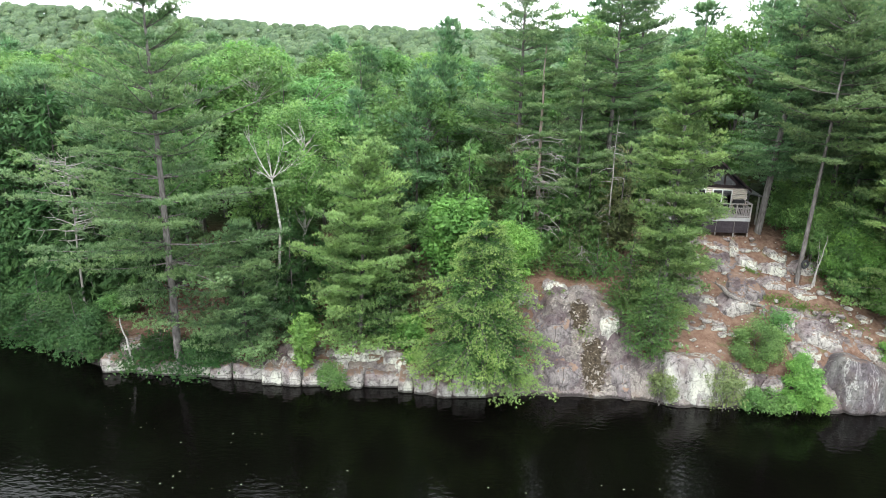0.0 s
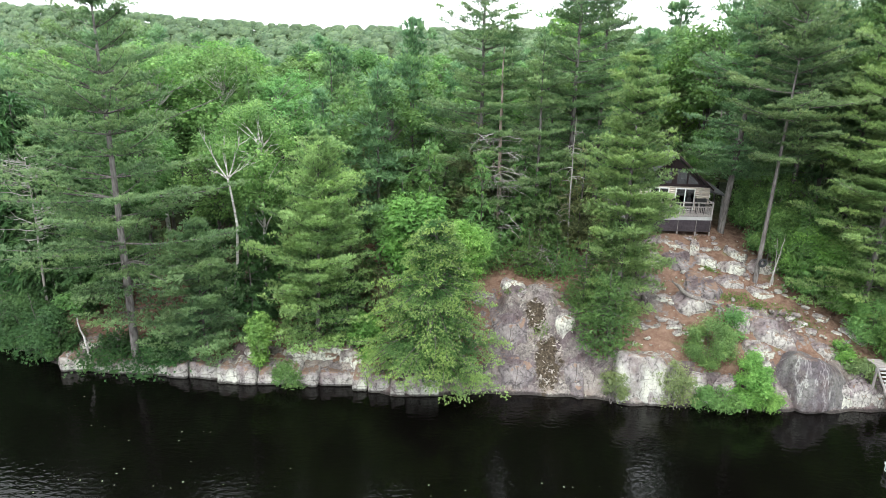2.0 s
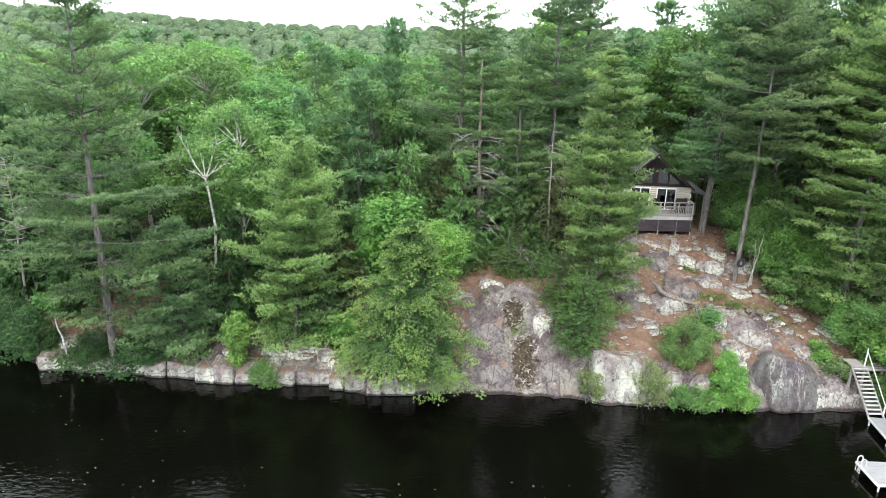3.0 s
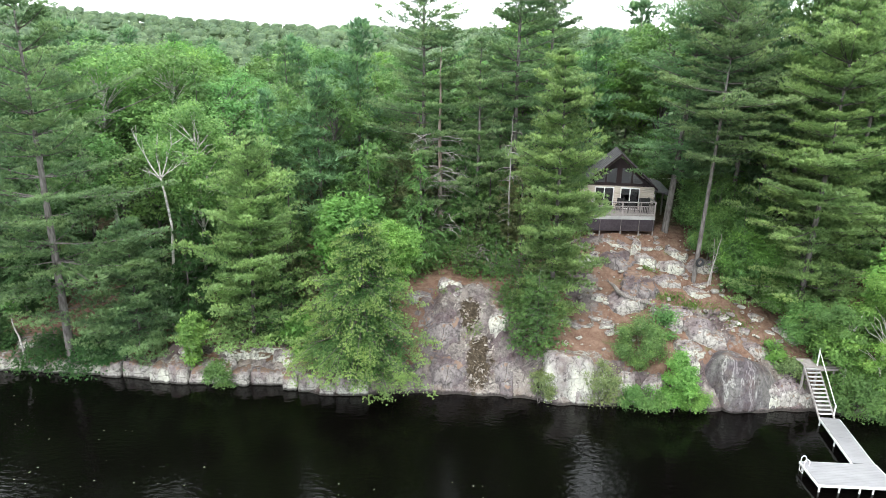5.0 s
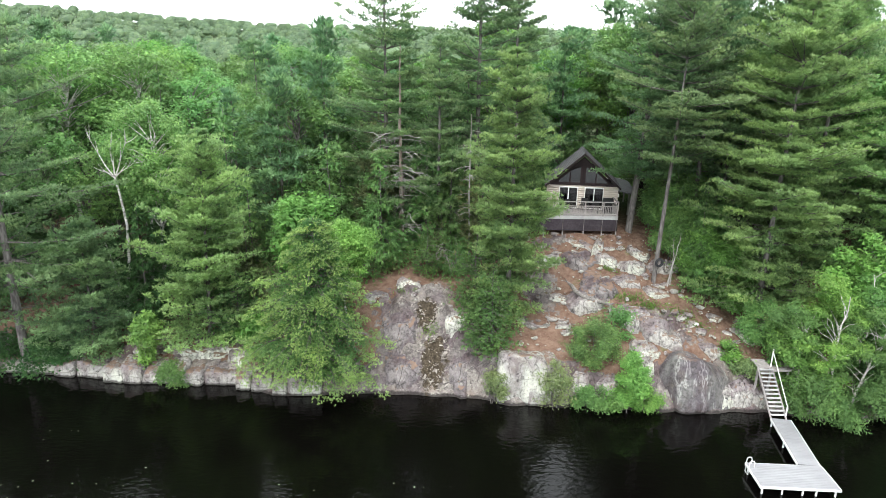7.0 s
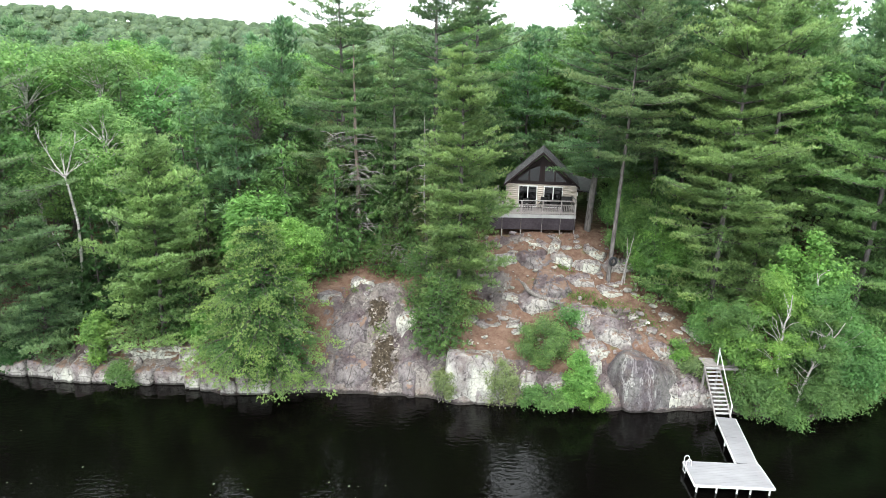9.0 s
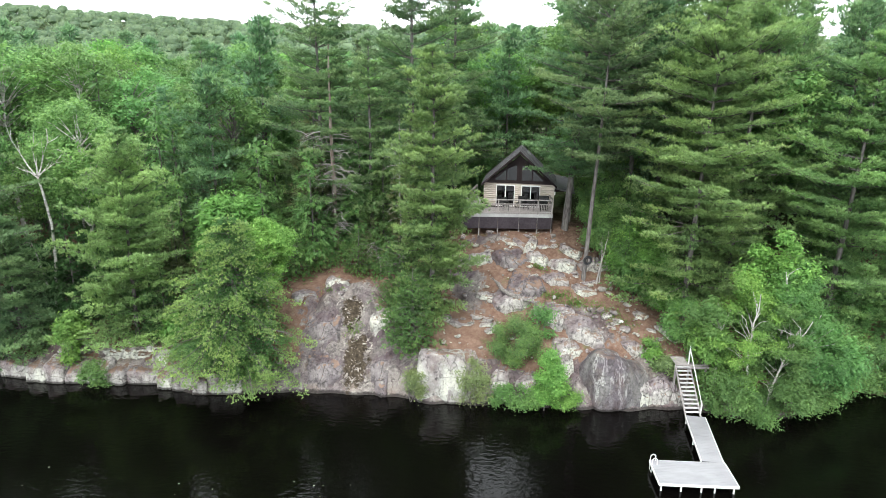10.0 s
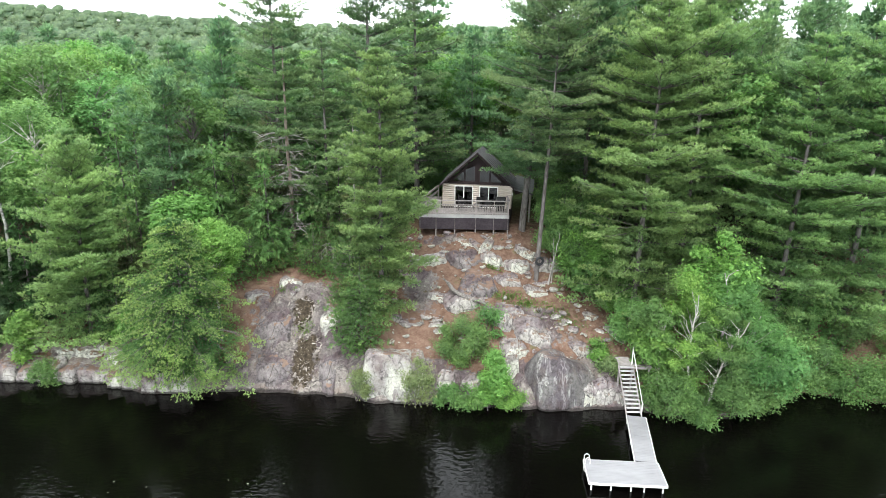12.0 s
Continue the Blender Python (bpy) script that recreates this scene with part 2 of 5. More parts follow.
lit = ramp(n, l, f4, [(0.36, (0.03, 0.024, 0.018)), (0.54, (0.075, 0.06, 0.042)), (0.64, (0.16, 0.13, 0.1))])
add2 = n.new("ShaderNodeMath")
l.new(at_lit.outputs["Fac"], add2.inputs[0])
l.new(edge.outputs[0], add2.inputs[1])
col = mix(n, l, ramp(n, l, add2.outputs[0], [(0.45, (0, 0, 0)), (0.55, (1, 1, 1))]), col, lit)
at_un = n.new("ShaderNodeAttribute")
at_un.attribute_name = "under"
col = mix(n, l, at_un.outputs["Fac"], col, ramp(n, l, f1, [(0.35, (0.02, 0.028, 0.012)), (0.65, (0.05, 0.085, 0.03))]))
l.new(col, b.inputs["Base Color"])
bump(n, l, b, f1, 1.0, 0.2)

M_WATER, n, l, b = material("dark_tannin_water", 0.015, 0.4)
b.inputs["Base Color"].default_value = (0.0016, 0.0014, 0.0012, 1)
b.inputs["IOR"].default_value = 1.33
w1 = tex_noise(n, l, 2.8, 2, (0.8, 1.5, 1), "Object")
w2 = ramp(n, l, tex_noise(n, l, 0.13, 3, (1, 1, 1), "Object"), [(0.4, (0.65, 0.65, 0.65)), (0.68, (1, 1, 1))])
amp = n.new("ShaderNodeMath")
amp.operation = "MULTIPLY"
l.new(w1, amp.inputs[0])
l.new(w2, amp.inputs[1])
bump(n, l, b, amp.outputs[0], 0.8, 0.026)

# ---- mesh helpers ----


def mesh_from(name, V, polys, mat=None, smooth=False, attrs=None):
    me = bpy.data.meshes.new(name)
    V = np.asarray(V, dtype=np.float32)
    polys = [np.asarray(p, dtype=np.int32) for p in polys if len(p)]
    counts = np.concatenate([np.full(len(p), p.shape[1], dtype=np.int32) for p in polys])
    idx = np.concatenate([p.ravel() for p in polys])
    me.vertices.add(len(V))
    me.vertices.foreach_set("co", V.ravel())
    me.loops.add(len(idx))
    me.loops.foreach_set("vertex_index", idx)
    me.polygons.add(len(counts))
    me.polygons.foreach_set("loop_start", np.concatenate([[0], np.cumsum(counts)[:-1]]).astype(np.int32))
    me.update(calc_edges=True)
    me.polygons.foreach_set("use_smooth", np.full(len(counts), smooth, dtype=bool))
    for key, val in (attrs or {}).items():
        a = me.attributes.new(key, "FLOAT", "POINT")
        a.data.foreach_set("value", np.asarray(val, dtype=np.float32))
    if mat:
        me.materials.append(mat)
    return me


class Geo:
    """Gathers vertices and faces for one mesh."""

    def __init__(self):
        self.V, self.F, self.T, self.count = [], [], [], 0

    def add(self, V, F, tip=0.0):
        V = np.asarray(V, dtype=float).reshape(-1, 3)
        self.V.append(V)
        self.F.append(np.asarray(F, dtype=np.int32) + self.count)
        self.T.append(np.broadcast_to(np.asarray(tip, dtype=float), (len(V),)))
        self.count += len(V)

    def mesh(self, name, mat, smooth=False):
        tri = [f for f in self.F if f.shape[1] == 3]
        quad = [f for f in self.F if f.shape[1] == 4]
        polys = ([np.concatenate(tri)] if tri else []) + ([np.concatenate(quad)] if quad else [])
        return mesh_from(name, np.concatenate(self.V), polys, mat, smooth, {"tip": np.concatenate(self.T)})

    def box(self, x0, x1, y0, y1, z0, z1, m=None):
        V = np.array([(x, y, z) for x in (x0, x1) for y in (y0, y1) for z in (z0, z1)], dtype=float)
        if m is not None:
            V = np.array([m @ Vector(v) for v in V])
        self.add(V, [(0, 1, 3, 2), (4, 6, 7, 5), (0, 4, 5, 1), (2, 3, 7, 6), (0, 2, 6, 4), (1, 5, 7, 3)])

    def tube(self, pts, radii, sides=6):
        pts = np.asarray(pts, dtype=float)
        d = np.gradient(pts, axis=0)
        d /= np.linalg.norm(d, axis=1, keepdims=True) + 1e-9
        up = np.where(np.abs(d[:, 2:3]) > 0.8, np.array([[1.0, 0, 0]]), np.array([[0, 0, 1.0]]))
        u = np.cross(d, up)
        u /= np.linalg.norm(u, axis=1, keepdims=True) + 1e-9
        w = np.cross(d, u)
        a = np.linspace(0, 2 * np.pi, sides, endpoint=False)
        r = np.asarray(radii, dtype=float).reshape(-1, 1, 1)
        ring = pts[:, None] + r * (np.cos(a)[None, :, None] * u[:, None] + np.sin(a)[None, :, None] * w[:, None])
        k = len(pts)
        i, j = np.meshgrid(np.arange(k - 1), np.arange(sides), indexing="ij")
        j2 = (j + 1) % sides
        F = np.stack([i * sides + j, i * sides + j2, (i + 1) * sides + j2, (i + 1) * sides + j], -1).reshape(-1, 4)
        self.add(ring.reshape(-1, 3), F)


def part(name, geo, mat, parent, label="", smooth=False):
    ob = new(name, geo.mesh(name, mat, smooth) if isinstance(geo, Geo) else geo)
    ob.parent = parent
    if label:
        ob["label"] = label
    return ob


def boxpart(name, dims, mat, parent, m=None, label=""):
    g = Geo()
    g.box(*dims, m=m)
    ob = part(name, g, mat, parent, label)
    return ob


def unit(v):
    return v / (np.linalg.norm(v, axis=-1, keepdims=True) + 1e-9)


def blades(geo, C, D, rng, k, length, width, spread, lift, tip, face=0.28):
    """k pointed blades round each centre C, roughly along D."""
    n = len(C)
    if not n:
        return
    C = np.repeat(C, k, axis=0)
    D = np.repeat(D, k, axis=0)
    tip = np.repeat(np.broadcast_to(tip, (n,)), k)
    d = unit(D + spread * rng.normal(size=C.shape) + np.array([0, 0, lift]))
    s = unit(np.cross(d, np.array([0, 0, 1.0])) + face * rng.normal(size=C.shape))
    ln = length * rng.uniform(0.7, 1.25, (len(C), 1))
    w = width * rng.uniform(0.7, 1.3, (len(C), 1))
    V = np.stack([C - s * w * 0.5, C + s * w * 0.5, C + d * ln], 1).reshape(-1, 3)
    # blade points lighter than feet: fresh needles plus inner shade in the colour
    geo.add(V, np.arange(len(V)).reshape(-1, 3), np.clip(np.repeat(tip, 3) * np.tile([0.75, 0.75, 1.35], len(C)), 0, 1))


def leaves(geo, C, N, rng, size, tip, wild=0.5):
    """One pointed leaf at each centre C with normals round N."""
    nrm = unit(N + wild * rng.normal(size=C.shape))
    u = unit(np.cross(nrm, rng.normal(size=C.shape)))
    v = np.cross(nrm, u)
    s = size * rng.uniform(0.6, 1.3, (len(C), 1))
    V = np.stack([C - u * s - v * s * 0.55, C - u * s * 0.7 + v * s * 0.6, C + u * s * 1.2], 1).reshape(-1, 3)
    geo.add(V, np.arange(len(V)).reshape(-1, 3), np.repeat(np.broadcast_to(tip, (len(C),)), 3))


# ---- trees ----


def trunk_line(rng, H, lean=(0, 0), sway=0.15, k=9):
    s = np.linspace(0, 1, k)
    wob = np.cumsum(rng.normal(size=(k, 2)) * sway / k * 2, axis=0) * s[:, None]
    return np.stack([lean[0] * s + wob[:, 0], lean[1] * s + wob[:, 1], s * H], 1), s


def conifer(rng, H, base, R, prof, whorl=0.55, nb=5, rise=(-0.1, 0.55), turn=0.15, k=9, blade=0.2, bw=0.062,
            spread=0.45, lift=0.3, gap=0.14, sub=0.5, step=0.21, segs=4, lean=(0, 0), r0=None, sway=0.2, ragged=0.3, bare=0.0, tipness=1.0, inner=0.28, tpow=1.5, lmin=0.42):
    """Trunk and crown meshes of a pine or spruce with whorls of spreading, needle-clad boughs."""
    wood, crown = Geo(), Geo()
    line, s = trunk_line(rng, H, lean, sway)
    r0 = r0 or H * 0.0095
    wood.tube(np.vstack([line[0] - [0, 0, 0.5], line]), np.concatenate([[r0 * 1.35], r0 * (1.02 - s) ** 0.8 + 0.012]), 8)
    h = base * H
    while h < H * 0.99:
        f = max(0.0, (h / H - base) / (1 - base))
        axis = np.array([np.interp(h, line[:, 2], line[:, q]) for q in range(3)])
        ring = R * prof(f) * rng.uniform(1 - ragged, 1.1)
        for _ in range(max(2, int(round(nb * 0.72 * rng.uniform(0.7, 1.3))))):
            L = max(0.3, ring * rng.uniform(lmin, 1.15))
            az = rng.uniform(0, 2 * np.pi)
            out = np.array([np.cos(az), np.sin(az), 0])
            slope = rise[0] + (rise[1] - rise[0]) * f ** 1.4 + rng.normal() * 0.07
            q = np.linspace(0, 1, segs)
            bow = rng.normal() * 0.12
            side = np.array([-out[1], out[0], 0])
            P = axis + out * (q * L)[:, None] + side * (bow * L * q ** 2)[:, None] + np.array([0, 0, 1]) * (L * (slope * q + turn * q ** 2))[:, None]
            wood.tube(P, 0.01 + 0.009 * L * (1.05 - q), 3)
            if rng.uniform() < bare * (1 - f):
                continue
            m = max(2, int(np.ceil(L * (1 - gap) / (step * 1.7))) * 2)
            t = np.repeat(np.linspace(gap, 1.0, m // 2), 2)
            t = np.clip(t + rng.normal(size=m) * 0.05, 0.08, 1)
            sg = np.where(np.arange(m) % 2 == 0, 1.0, -1.0)
            bl = np.minimum(sub * L * (1.08 - t) + 0.12, 1.7) * rng.uniform(0.25, 1.1, m)
            o = np.stack([np.interp(t, q, P[:, c]) for c in range(3)], 1)
            bd = unit(out * 0.75 + side * sg[:, None] * rng.uniform(0.6, 1.2, (m, 1)) + np.array([0, 0, slope + turn]))
            # each side twig ends in a flattened puff of needle tufts, with a few tufts along it
            puff = step * rng.uniform(1.0, 1.9, m)
            cnt = np.maximum(3, np.round(5.2 * (puff / (1.45 * step)) ** 2 + bl / step * 0.8).astype(int))
            rep = np.repeat(np.arange(m), cnt)
            u = np.where(rng.uniform(size=len(rep)) < 0.7, 1.0, rng.uniform(0.2, 1, len(rep)))
            a2, r2 = rng.uniform(0, 6.283, len(rep)), np.sqrt(rng.uniform(0, 1, len(rep)))
            off = np.stack([np.cos(a2) * r2, np.sin(a2) * r2, 0.42 * (1 - r2 ** 2) - 0.12], 1) * puff[rep][:, None]
            C = o[rep] + bd[rep] * (bl[rep] * u)[:, None] + off
            aim = unit(bd[rep] * 0.5 + off / step * 0.7)
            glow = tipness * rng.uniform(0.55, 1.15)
            # lighter towards bough ends and puff tops: new growth plus painted inner shade
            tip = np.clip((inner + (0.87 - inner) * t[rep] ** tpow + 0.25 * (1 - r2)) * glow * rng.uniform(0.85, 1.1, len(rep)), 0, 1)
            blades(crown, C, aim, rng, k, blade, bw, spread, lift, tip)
        h += whorl * rng.uniform(0.75, 1.25) * (1 - 0.35 * f)
    top = line[-1]
    blades(crown, top + rng.normal(size=(12, 3)) * [0.08, 0.08, 0.3] - [0, 0, 0.3], np.tile([0, 0, 1.0], (12, 1)), rng, k, blade, bw, spread, 0.6, 0.6)
    return wood, crown


def spray_tree(rng, H, R, n, prof, k=7, blade=0.3, bw=0.07, droop=-0.35, spread=0.5, z0=0.1, lean=(0, 0), r0=None, squash=1.0, clump=0.35, wild=0.12):
    """Hemlock or cedar: a dense crown of drooping flat sprays on short boughs."""
    wood, crown = Geo(), Geo()
    line, s = trunk_line(rng, H, lean, 0.2)
    r0 = r0 or H * 0.0095
    wood.tube(np.vstack([line[0] - [0, 0, 0.5], line]), np.concatenate([[r0 * 1.3], r0 * (1.02 - s) + 0.01]), 7)
    m = max(12, n // 14)
    fb = 1 - np.sqrt(rng.uniform(0, 1, m)) if z0 >= 0 else rng.uniform(0, 1, m)
    az = rng.uniform(0, 2 * np.pi, m)
    rad = np.array([prof(f) for f in fb]) * R * rng.uniform(0.55, 1.12, m)
    for f, a, r in zip(fb, az, rad):
        h = H * (z0 + (1 - z0) * f)
        axis = np.array([np.interp(h, line[:, 2], line[:, q]) for q in range(3)])
        out = np.array([np.cos(a), np.sin(a) * squash, 0])
        q = np.linspace(0, 1, 4)
        P = axis + out * (q * r)[:, None] + np.array([0, 0, 1]) * (r * (0.15 * q + droop * q ** 2))[:, None]
        wood.tube(P, 0.01 + 0.012 * r * (1.05 - q), 3)
        c = max(3, int(14 * (0.4 + r / R)))
        t = rng.uniform(0.3, 1, c) ** 0.6
        C = np.stack([np.interp(t, q, P[:, w]) for w in range(3)], 1)
        C += rng.normal(size=C.shape) * np.array([1, 1, 0.55]) * (clump * (0.4 + 0.6 * r / R) + wild)
        D = unit(C - axis) + np.array([0, 0, droop])
        blades(crown, C, D, rng, k, blade, bw, spread, 0, np.clip(t ** 1.6 * rng.uniform(0.3, 1.1, c), 0, 1))
    return wood, crown


def broadleaf(rng, H, R, crown_z, nclump, per, size, r0=None, lean=(0, 0), flat=0.62, rc=0.42, stems=1, stem_top=0.75, off=(0, 0)):
    """A leafy tree: trunk, limbs and clumps of single leaves with gaps between."""
    wood, crown = Geo(), Geo()
    r0 = r0 or H * 0.011
    lines = []
    for q in range(stems):
        ln = (lean[0] + rng.normal() * 0.12 * H * (stems > 1), lean[1] + rng.normal() * 0.12 * H * (stems > 1))
        line, s = trunk_line(rng, H * stem_top, ln, 0.6)
        line[:, :2] += rng.normal(size=2) * 0.2 * (stems > 1)
        wood.tube(np.vstack([line[0] - [0, 0, 0.5], line]), np.concatenate([[r0 * 1.3], r0 * (1.05 - 0.8 * s)]), 7)
        lines.append(line)
    zc, hz = H * (crown_z + 1) / 2, H * (1 - crown_z) / 2
    mid = np.array([lean[0] * 0.8 + off[0], lean[1] * 0.8 + off[1], zc])
    for _ in range(nclump):
        d = unit(rng.normal(size=3))
        rr = rng.uniform(0.35, 1.0) ** 0.5
        c = mid + d * rr * np.array([R * (1 - rc * 0.6), R * (1 - rc * 0.6), hz * (1 - rc * 0.5)])
        line = lines[rng.integers(len(lines))]
        zs = np.clip(c[2] - R * rng.uniform(0.3, 0.8), H * 0.1, line[-1, 2] * 0.98)
        a = np.array([np.interp(zs, line[:, 2], line[:, w]) for w in range(3)])
        q = np.linspace(0, 1, 5)[:, None]
        P = a * (1 - q) + c * q + np.array([0, 0, 1]) * (0.25 * R * q * (1 - q)) + rng.normal(size=(5, 3)) * 0.06 * (q > 0)
        wood.tube(P[::2] if per < 150 else P, (r0 * 0.32 * (1.1 - q[:, 0]))[::2] if per < 150 else r0 * 0.32 * (1.1 - q[:, 0]), 3)
        size_f = rng.uniform(0.5, 1.4)
        rad = R * rc * size_f
        n = int(per * size_f ** 1.6)
        v = unit(rng.normal(size=(n, 3)))
        r = rad * rng.uniform(0.15, 1.0, (n, 1)) ** 0.45
        C = c + v * r * np.array([1, 1, flat]) * (1 + 0.3 * rng.normal(size=(n, 1)))
        # upper leaves lighter, as lit from above, in the leaf colour itself
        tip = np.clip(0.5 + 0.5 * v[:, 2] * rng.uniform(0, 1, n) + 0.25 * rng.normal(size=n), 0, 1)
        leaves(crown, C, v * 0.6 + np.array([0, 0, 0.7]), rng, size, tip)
    return wood, crown


def tree(name, meshes, bark, leaf, at, label, category, group="", yaw=0.0, scale=1.0):
    """One tree, shrub or dead trunk at its foot."""
    wood, crown = meshes
    root = new(name)
    root.matrix_basis = pose(*at, 0, 0, yaw) @ Matrix.Diagonal((scale, scale, scale, 1))
    part("trunk", wood, bark, root, smooth=True)
    if crown is not None and crown.count:
        part("crown", crown, leaf, root)
    return tagged(root, label, category, group)

# ---- the ground ----
SHORE_X = [-700, -80, -45, -36, -32, -29, -26, -23, -19.5, -13, -11, -4, -0.5, 5.8, 11.3, 13.2, 17.8, 21.7, 25.5, 28, 30.1, 33, 35.6, 37.9, 40, 44, 50, 70, 700]
SHORE_Y = [90, 60, 44, 41, 40.2, 39.4, 38.2, 35.9, 35.3, 34.7, 34.1, 34.1, 32.9, 33.4, 33.1, 32.5, 32.3, 32.1, 32.1, 32.4, 31.6, 31.5, 32.2, 34.2, 34.7, 33.6, 33, 34, 60]
RUN = [0, 1, 2, 4, 6, 9, 12, 16, 25, 40, 70]
RISE = {
    -40: [0, 0.3, 0.5, 1.0, 1.6, 2.5, 3.2, 4, 5.5, 7, 9],
    -18: [0, 0.8, 1.0, 1.5, 2.1, 3, 3.6, 4.4, 6, 7.5, 9],
    -6: [0, 0.9, 1.1, 1.7, 2.4, 3.3, 4.1, 4.9, 6.2, 7.5, 9],
    2: [0, 0.8, 1.6, 3.0, 4.2, 4.9, 5.2, 5.5, 6.5, 7.5, 9],
    8: [0, 1.1, 2.1, 4.0, 4.95, 5.15, 5.3, 5.6, 6.5, 7.8, 9.5],
    13: [0, 1.1, 2.1, 3.5, 4.5, 5.6, 6.2, 6.8, 7.4, 8, 9.5],
    18: [0, 1.0, 1.9, 3.2, 4.5, 5.9, 7.05, 7.3, 7.7, 8.5, 10],
    24: [0, 1.2, 2.1, 3.2, 4.1, 5.5, 6.85, 7.4, 7.8, 8.5, 10],
    30: [0, 0.7, 1.6, 2.7, 3.3, 4.3, 5.3, 6.3, 7.5, 8.5, 10],
    45: [0, 0.7, 1.3, 2.2, 3, 4, 5, 6, 7.5, 8.5, 10],
}
RISE_X = sorted(RISE)
RISE_T = np.array([RISE[x] for x in RISE_X], dtype=float)


def wave(x, y, f, seed):
    """Smooth uneven relief between -1 and 1."""
    r = np.random.default_rng(seed)
    out = 0.0
    for _ in range(9):
        a = r.uniform(0, 2 * np.pi)
        q = f * r.uniform(0.5, 1.8)
        out = out + np.sin((x * np.cos(a) + y * np.sin(a)) * q + r.uniform(0, 6.3))
    return out / 4.5


def shore(x):
    return np.interp(x, SHORE_X, SHORE_Y) + 0.18 * wave(x, x * 0, 1.7, 4)


def land(x, y):
    """Height of the ground above the lake."""
    x, y = np.asarray(x, dtype=float), np.asarray(y, dtype=float)
    d = y - shore(x)
    rows = np.stack([np.interp(d, RUN, r) for r in RISE_T], -1)
    pos = np.clip(np.interp(x, RISE_X, np.arange(len(RISE_X))), 0, len(RISE_X) - 1.001)
    i = pos.astype(int)
    f = pos - i
    f = f * f * (3 - 2 * f)
    z = np.take_along_axis(rows, i[..., None], -1)[..., 0] * (1 - f) + np.take_along_axis(rows, (i + 1)[..., None], -1)[..., 0] * f
    near = np.clip(d / 3, 0, 1) * np.clip((75 - d) / 20, 0.2, 1)
    z = z + near * (0.16 * wave(x, y, 1.1, 1) + 0.07 * wave(x, y, 3.2, 2))
    far = np.clip((d - 70) / 230, 0, 1)
    crest = 28.5 - 0.026 * x + 5.0 * np.clip((-x - 60) / 150, 0, 1) + 2.0 * wave(x, y, 0.016, 7) + 1.2 * wave(x, y, 0.05, 8)
    z = z + far * far * (3 - 2 * far) * (crest - 9) - 4 * np.sin(np.clip((d - 60) / 90, 0, 1) * np.pi)
    z = z - np.clip((d - 312) / 200, 0, 1) * 25
    return np.where(d < 0, np.maximum(d * 0.9, -3.0), z)


def foot(x, y, dz=0.0):
    return (x, y, float(land(x, y)) + dz)


def axis_steps(lo, a, b2, hi, fine, grow=1.25):
    mid = np.arange(a, b2 + 1e-6, fine)
    right, left, q = [], [], fine
    v = b2
    while v < hi:
        q *= grow
        v += q
        right.append(min(v, hi))
    v, q = a, fine
    while v > lo:
        q *= grow
        v -= q
        left.append(max(v, lo))
    return np.concatenate([left[::-1], mid, right])


gx = axis_steps(-900, -30, 42, 900, 0.27)
gy = axis_steps(24, 30.5, 48, 1400, 0.25, 1.13)
GX, GY = np.meshgrid(gx, gy, indexing="ij")
GZ = land(GX, GY)
dd = GY - shore(GX)
edge_soft = 0.3 * wave(GX, GY, 1.4, 11) + 0.2 * wave(GX, GY, 4.0, 12)
slab = np.clip(1.4 - np.abs(GX - 8.6 + 0.12 * dd) / 3.6, 0, 1) * np.clip(1.6 - np.abs(dd - 2.6) / 3.2, 0, 1)
ledge = np.clip(1.5 - dd / np.interp(GX, [-24, -22, -5, 3, 14, 20, 27, 30, 33, 36], [0.01, 0.9, 1.3, 1.5, 2.2, 1.6, 2.4, 0.7, 0.3, 0.01]), 0, 1)
outcrop = np.clip(-0.12 + 1.0 * wave(GX, GY * 1.5, 0.9, 21), 0, 1) * np.clip((GX - 13) / 2, 0, 1) * np.clip((28 - GX) / 3, 0, 1) * np.clip((13.5 - dd) / 2, 0, 1) * 0.85
left_rock = np.clip(0.35 + 1.0 * wave(GX, GY * 1.5, 1.1, 22), 0, 1) * np.clip((4 - dd) / 2, 0, 1) * np.clip((4 - GX) / 2, 0, 1) * np.clip((GX + 24) / 2, 0, 1)
rock = np.clip(np.maximum.reduce([slab, ledge, outcrop, left_rock]) + 0.25 * edge_soft, 0, 1)
hollow = lambda cx, cy, sx, sy: np.clip(1.5 - np.sqrt(((GX - cx + 0.25 * wave(GX, GY, 1.3, 31)) / sx) ** 2 + ((GY - cy) / sy) ** 2), 0, 1)
litter = np.clip(np.maximum(hollow(8.1, 37.1, 0.9, 0.85), hollow(8.65, 34.7, 0.9, 1.3)) * (0.85 + 0.9 * edge_soft), 0, 1)
crag = np.abs(wave(GX, GY, 2.2, 41)) + 0.6 * np.abs(wave(GX, GY, 5.0, 42))
GZ = GZ + rock * np.clip(dd / 1.2, 0, 1) * (0.55 * crag - 0.32 + 0.12 * np.abs(wave(GX, GY, 9.0, 43)))
nx, ny = GX.shape
ii, jj = np.meshgrid(np.arange(nx - 1), np.arange(ny - 1), indexing="ij")
quads = np.stack([ii * ny + jj, (ii + 1) * ny + jj, (ii + 1) * ny + jj + 1, ii * ny + jj + 1], -1).reshape(-1, 4)
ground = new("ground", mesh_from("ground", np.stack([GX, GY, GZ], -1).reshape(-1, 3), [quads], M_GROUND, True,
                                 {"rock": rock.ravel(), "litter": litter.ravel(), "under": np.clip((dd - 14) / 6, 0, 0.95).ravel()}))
tagged(ground, "sloping forest ground of brown needle litter and bare granite", "ground", kind="structure")

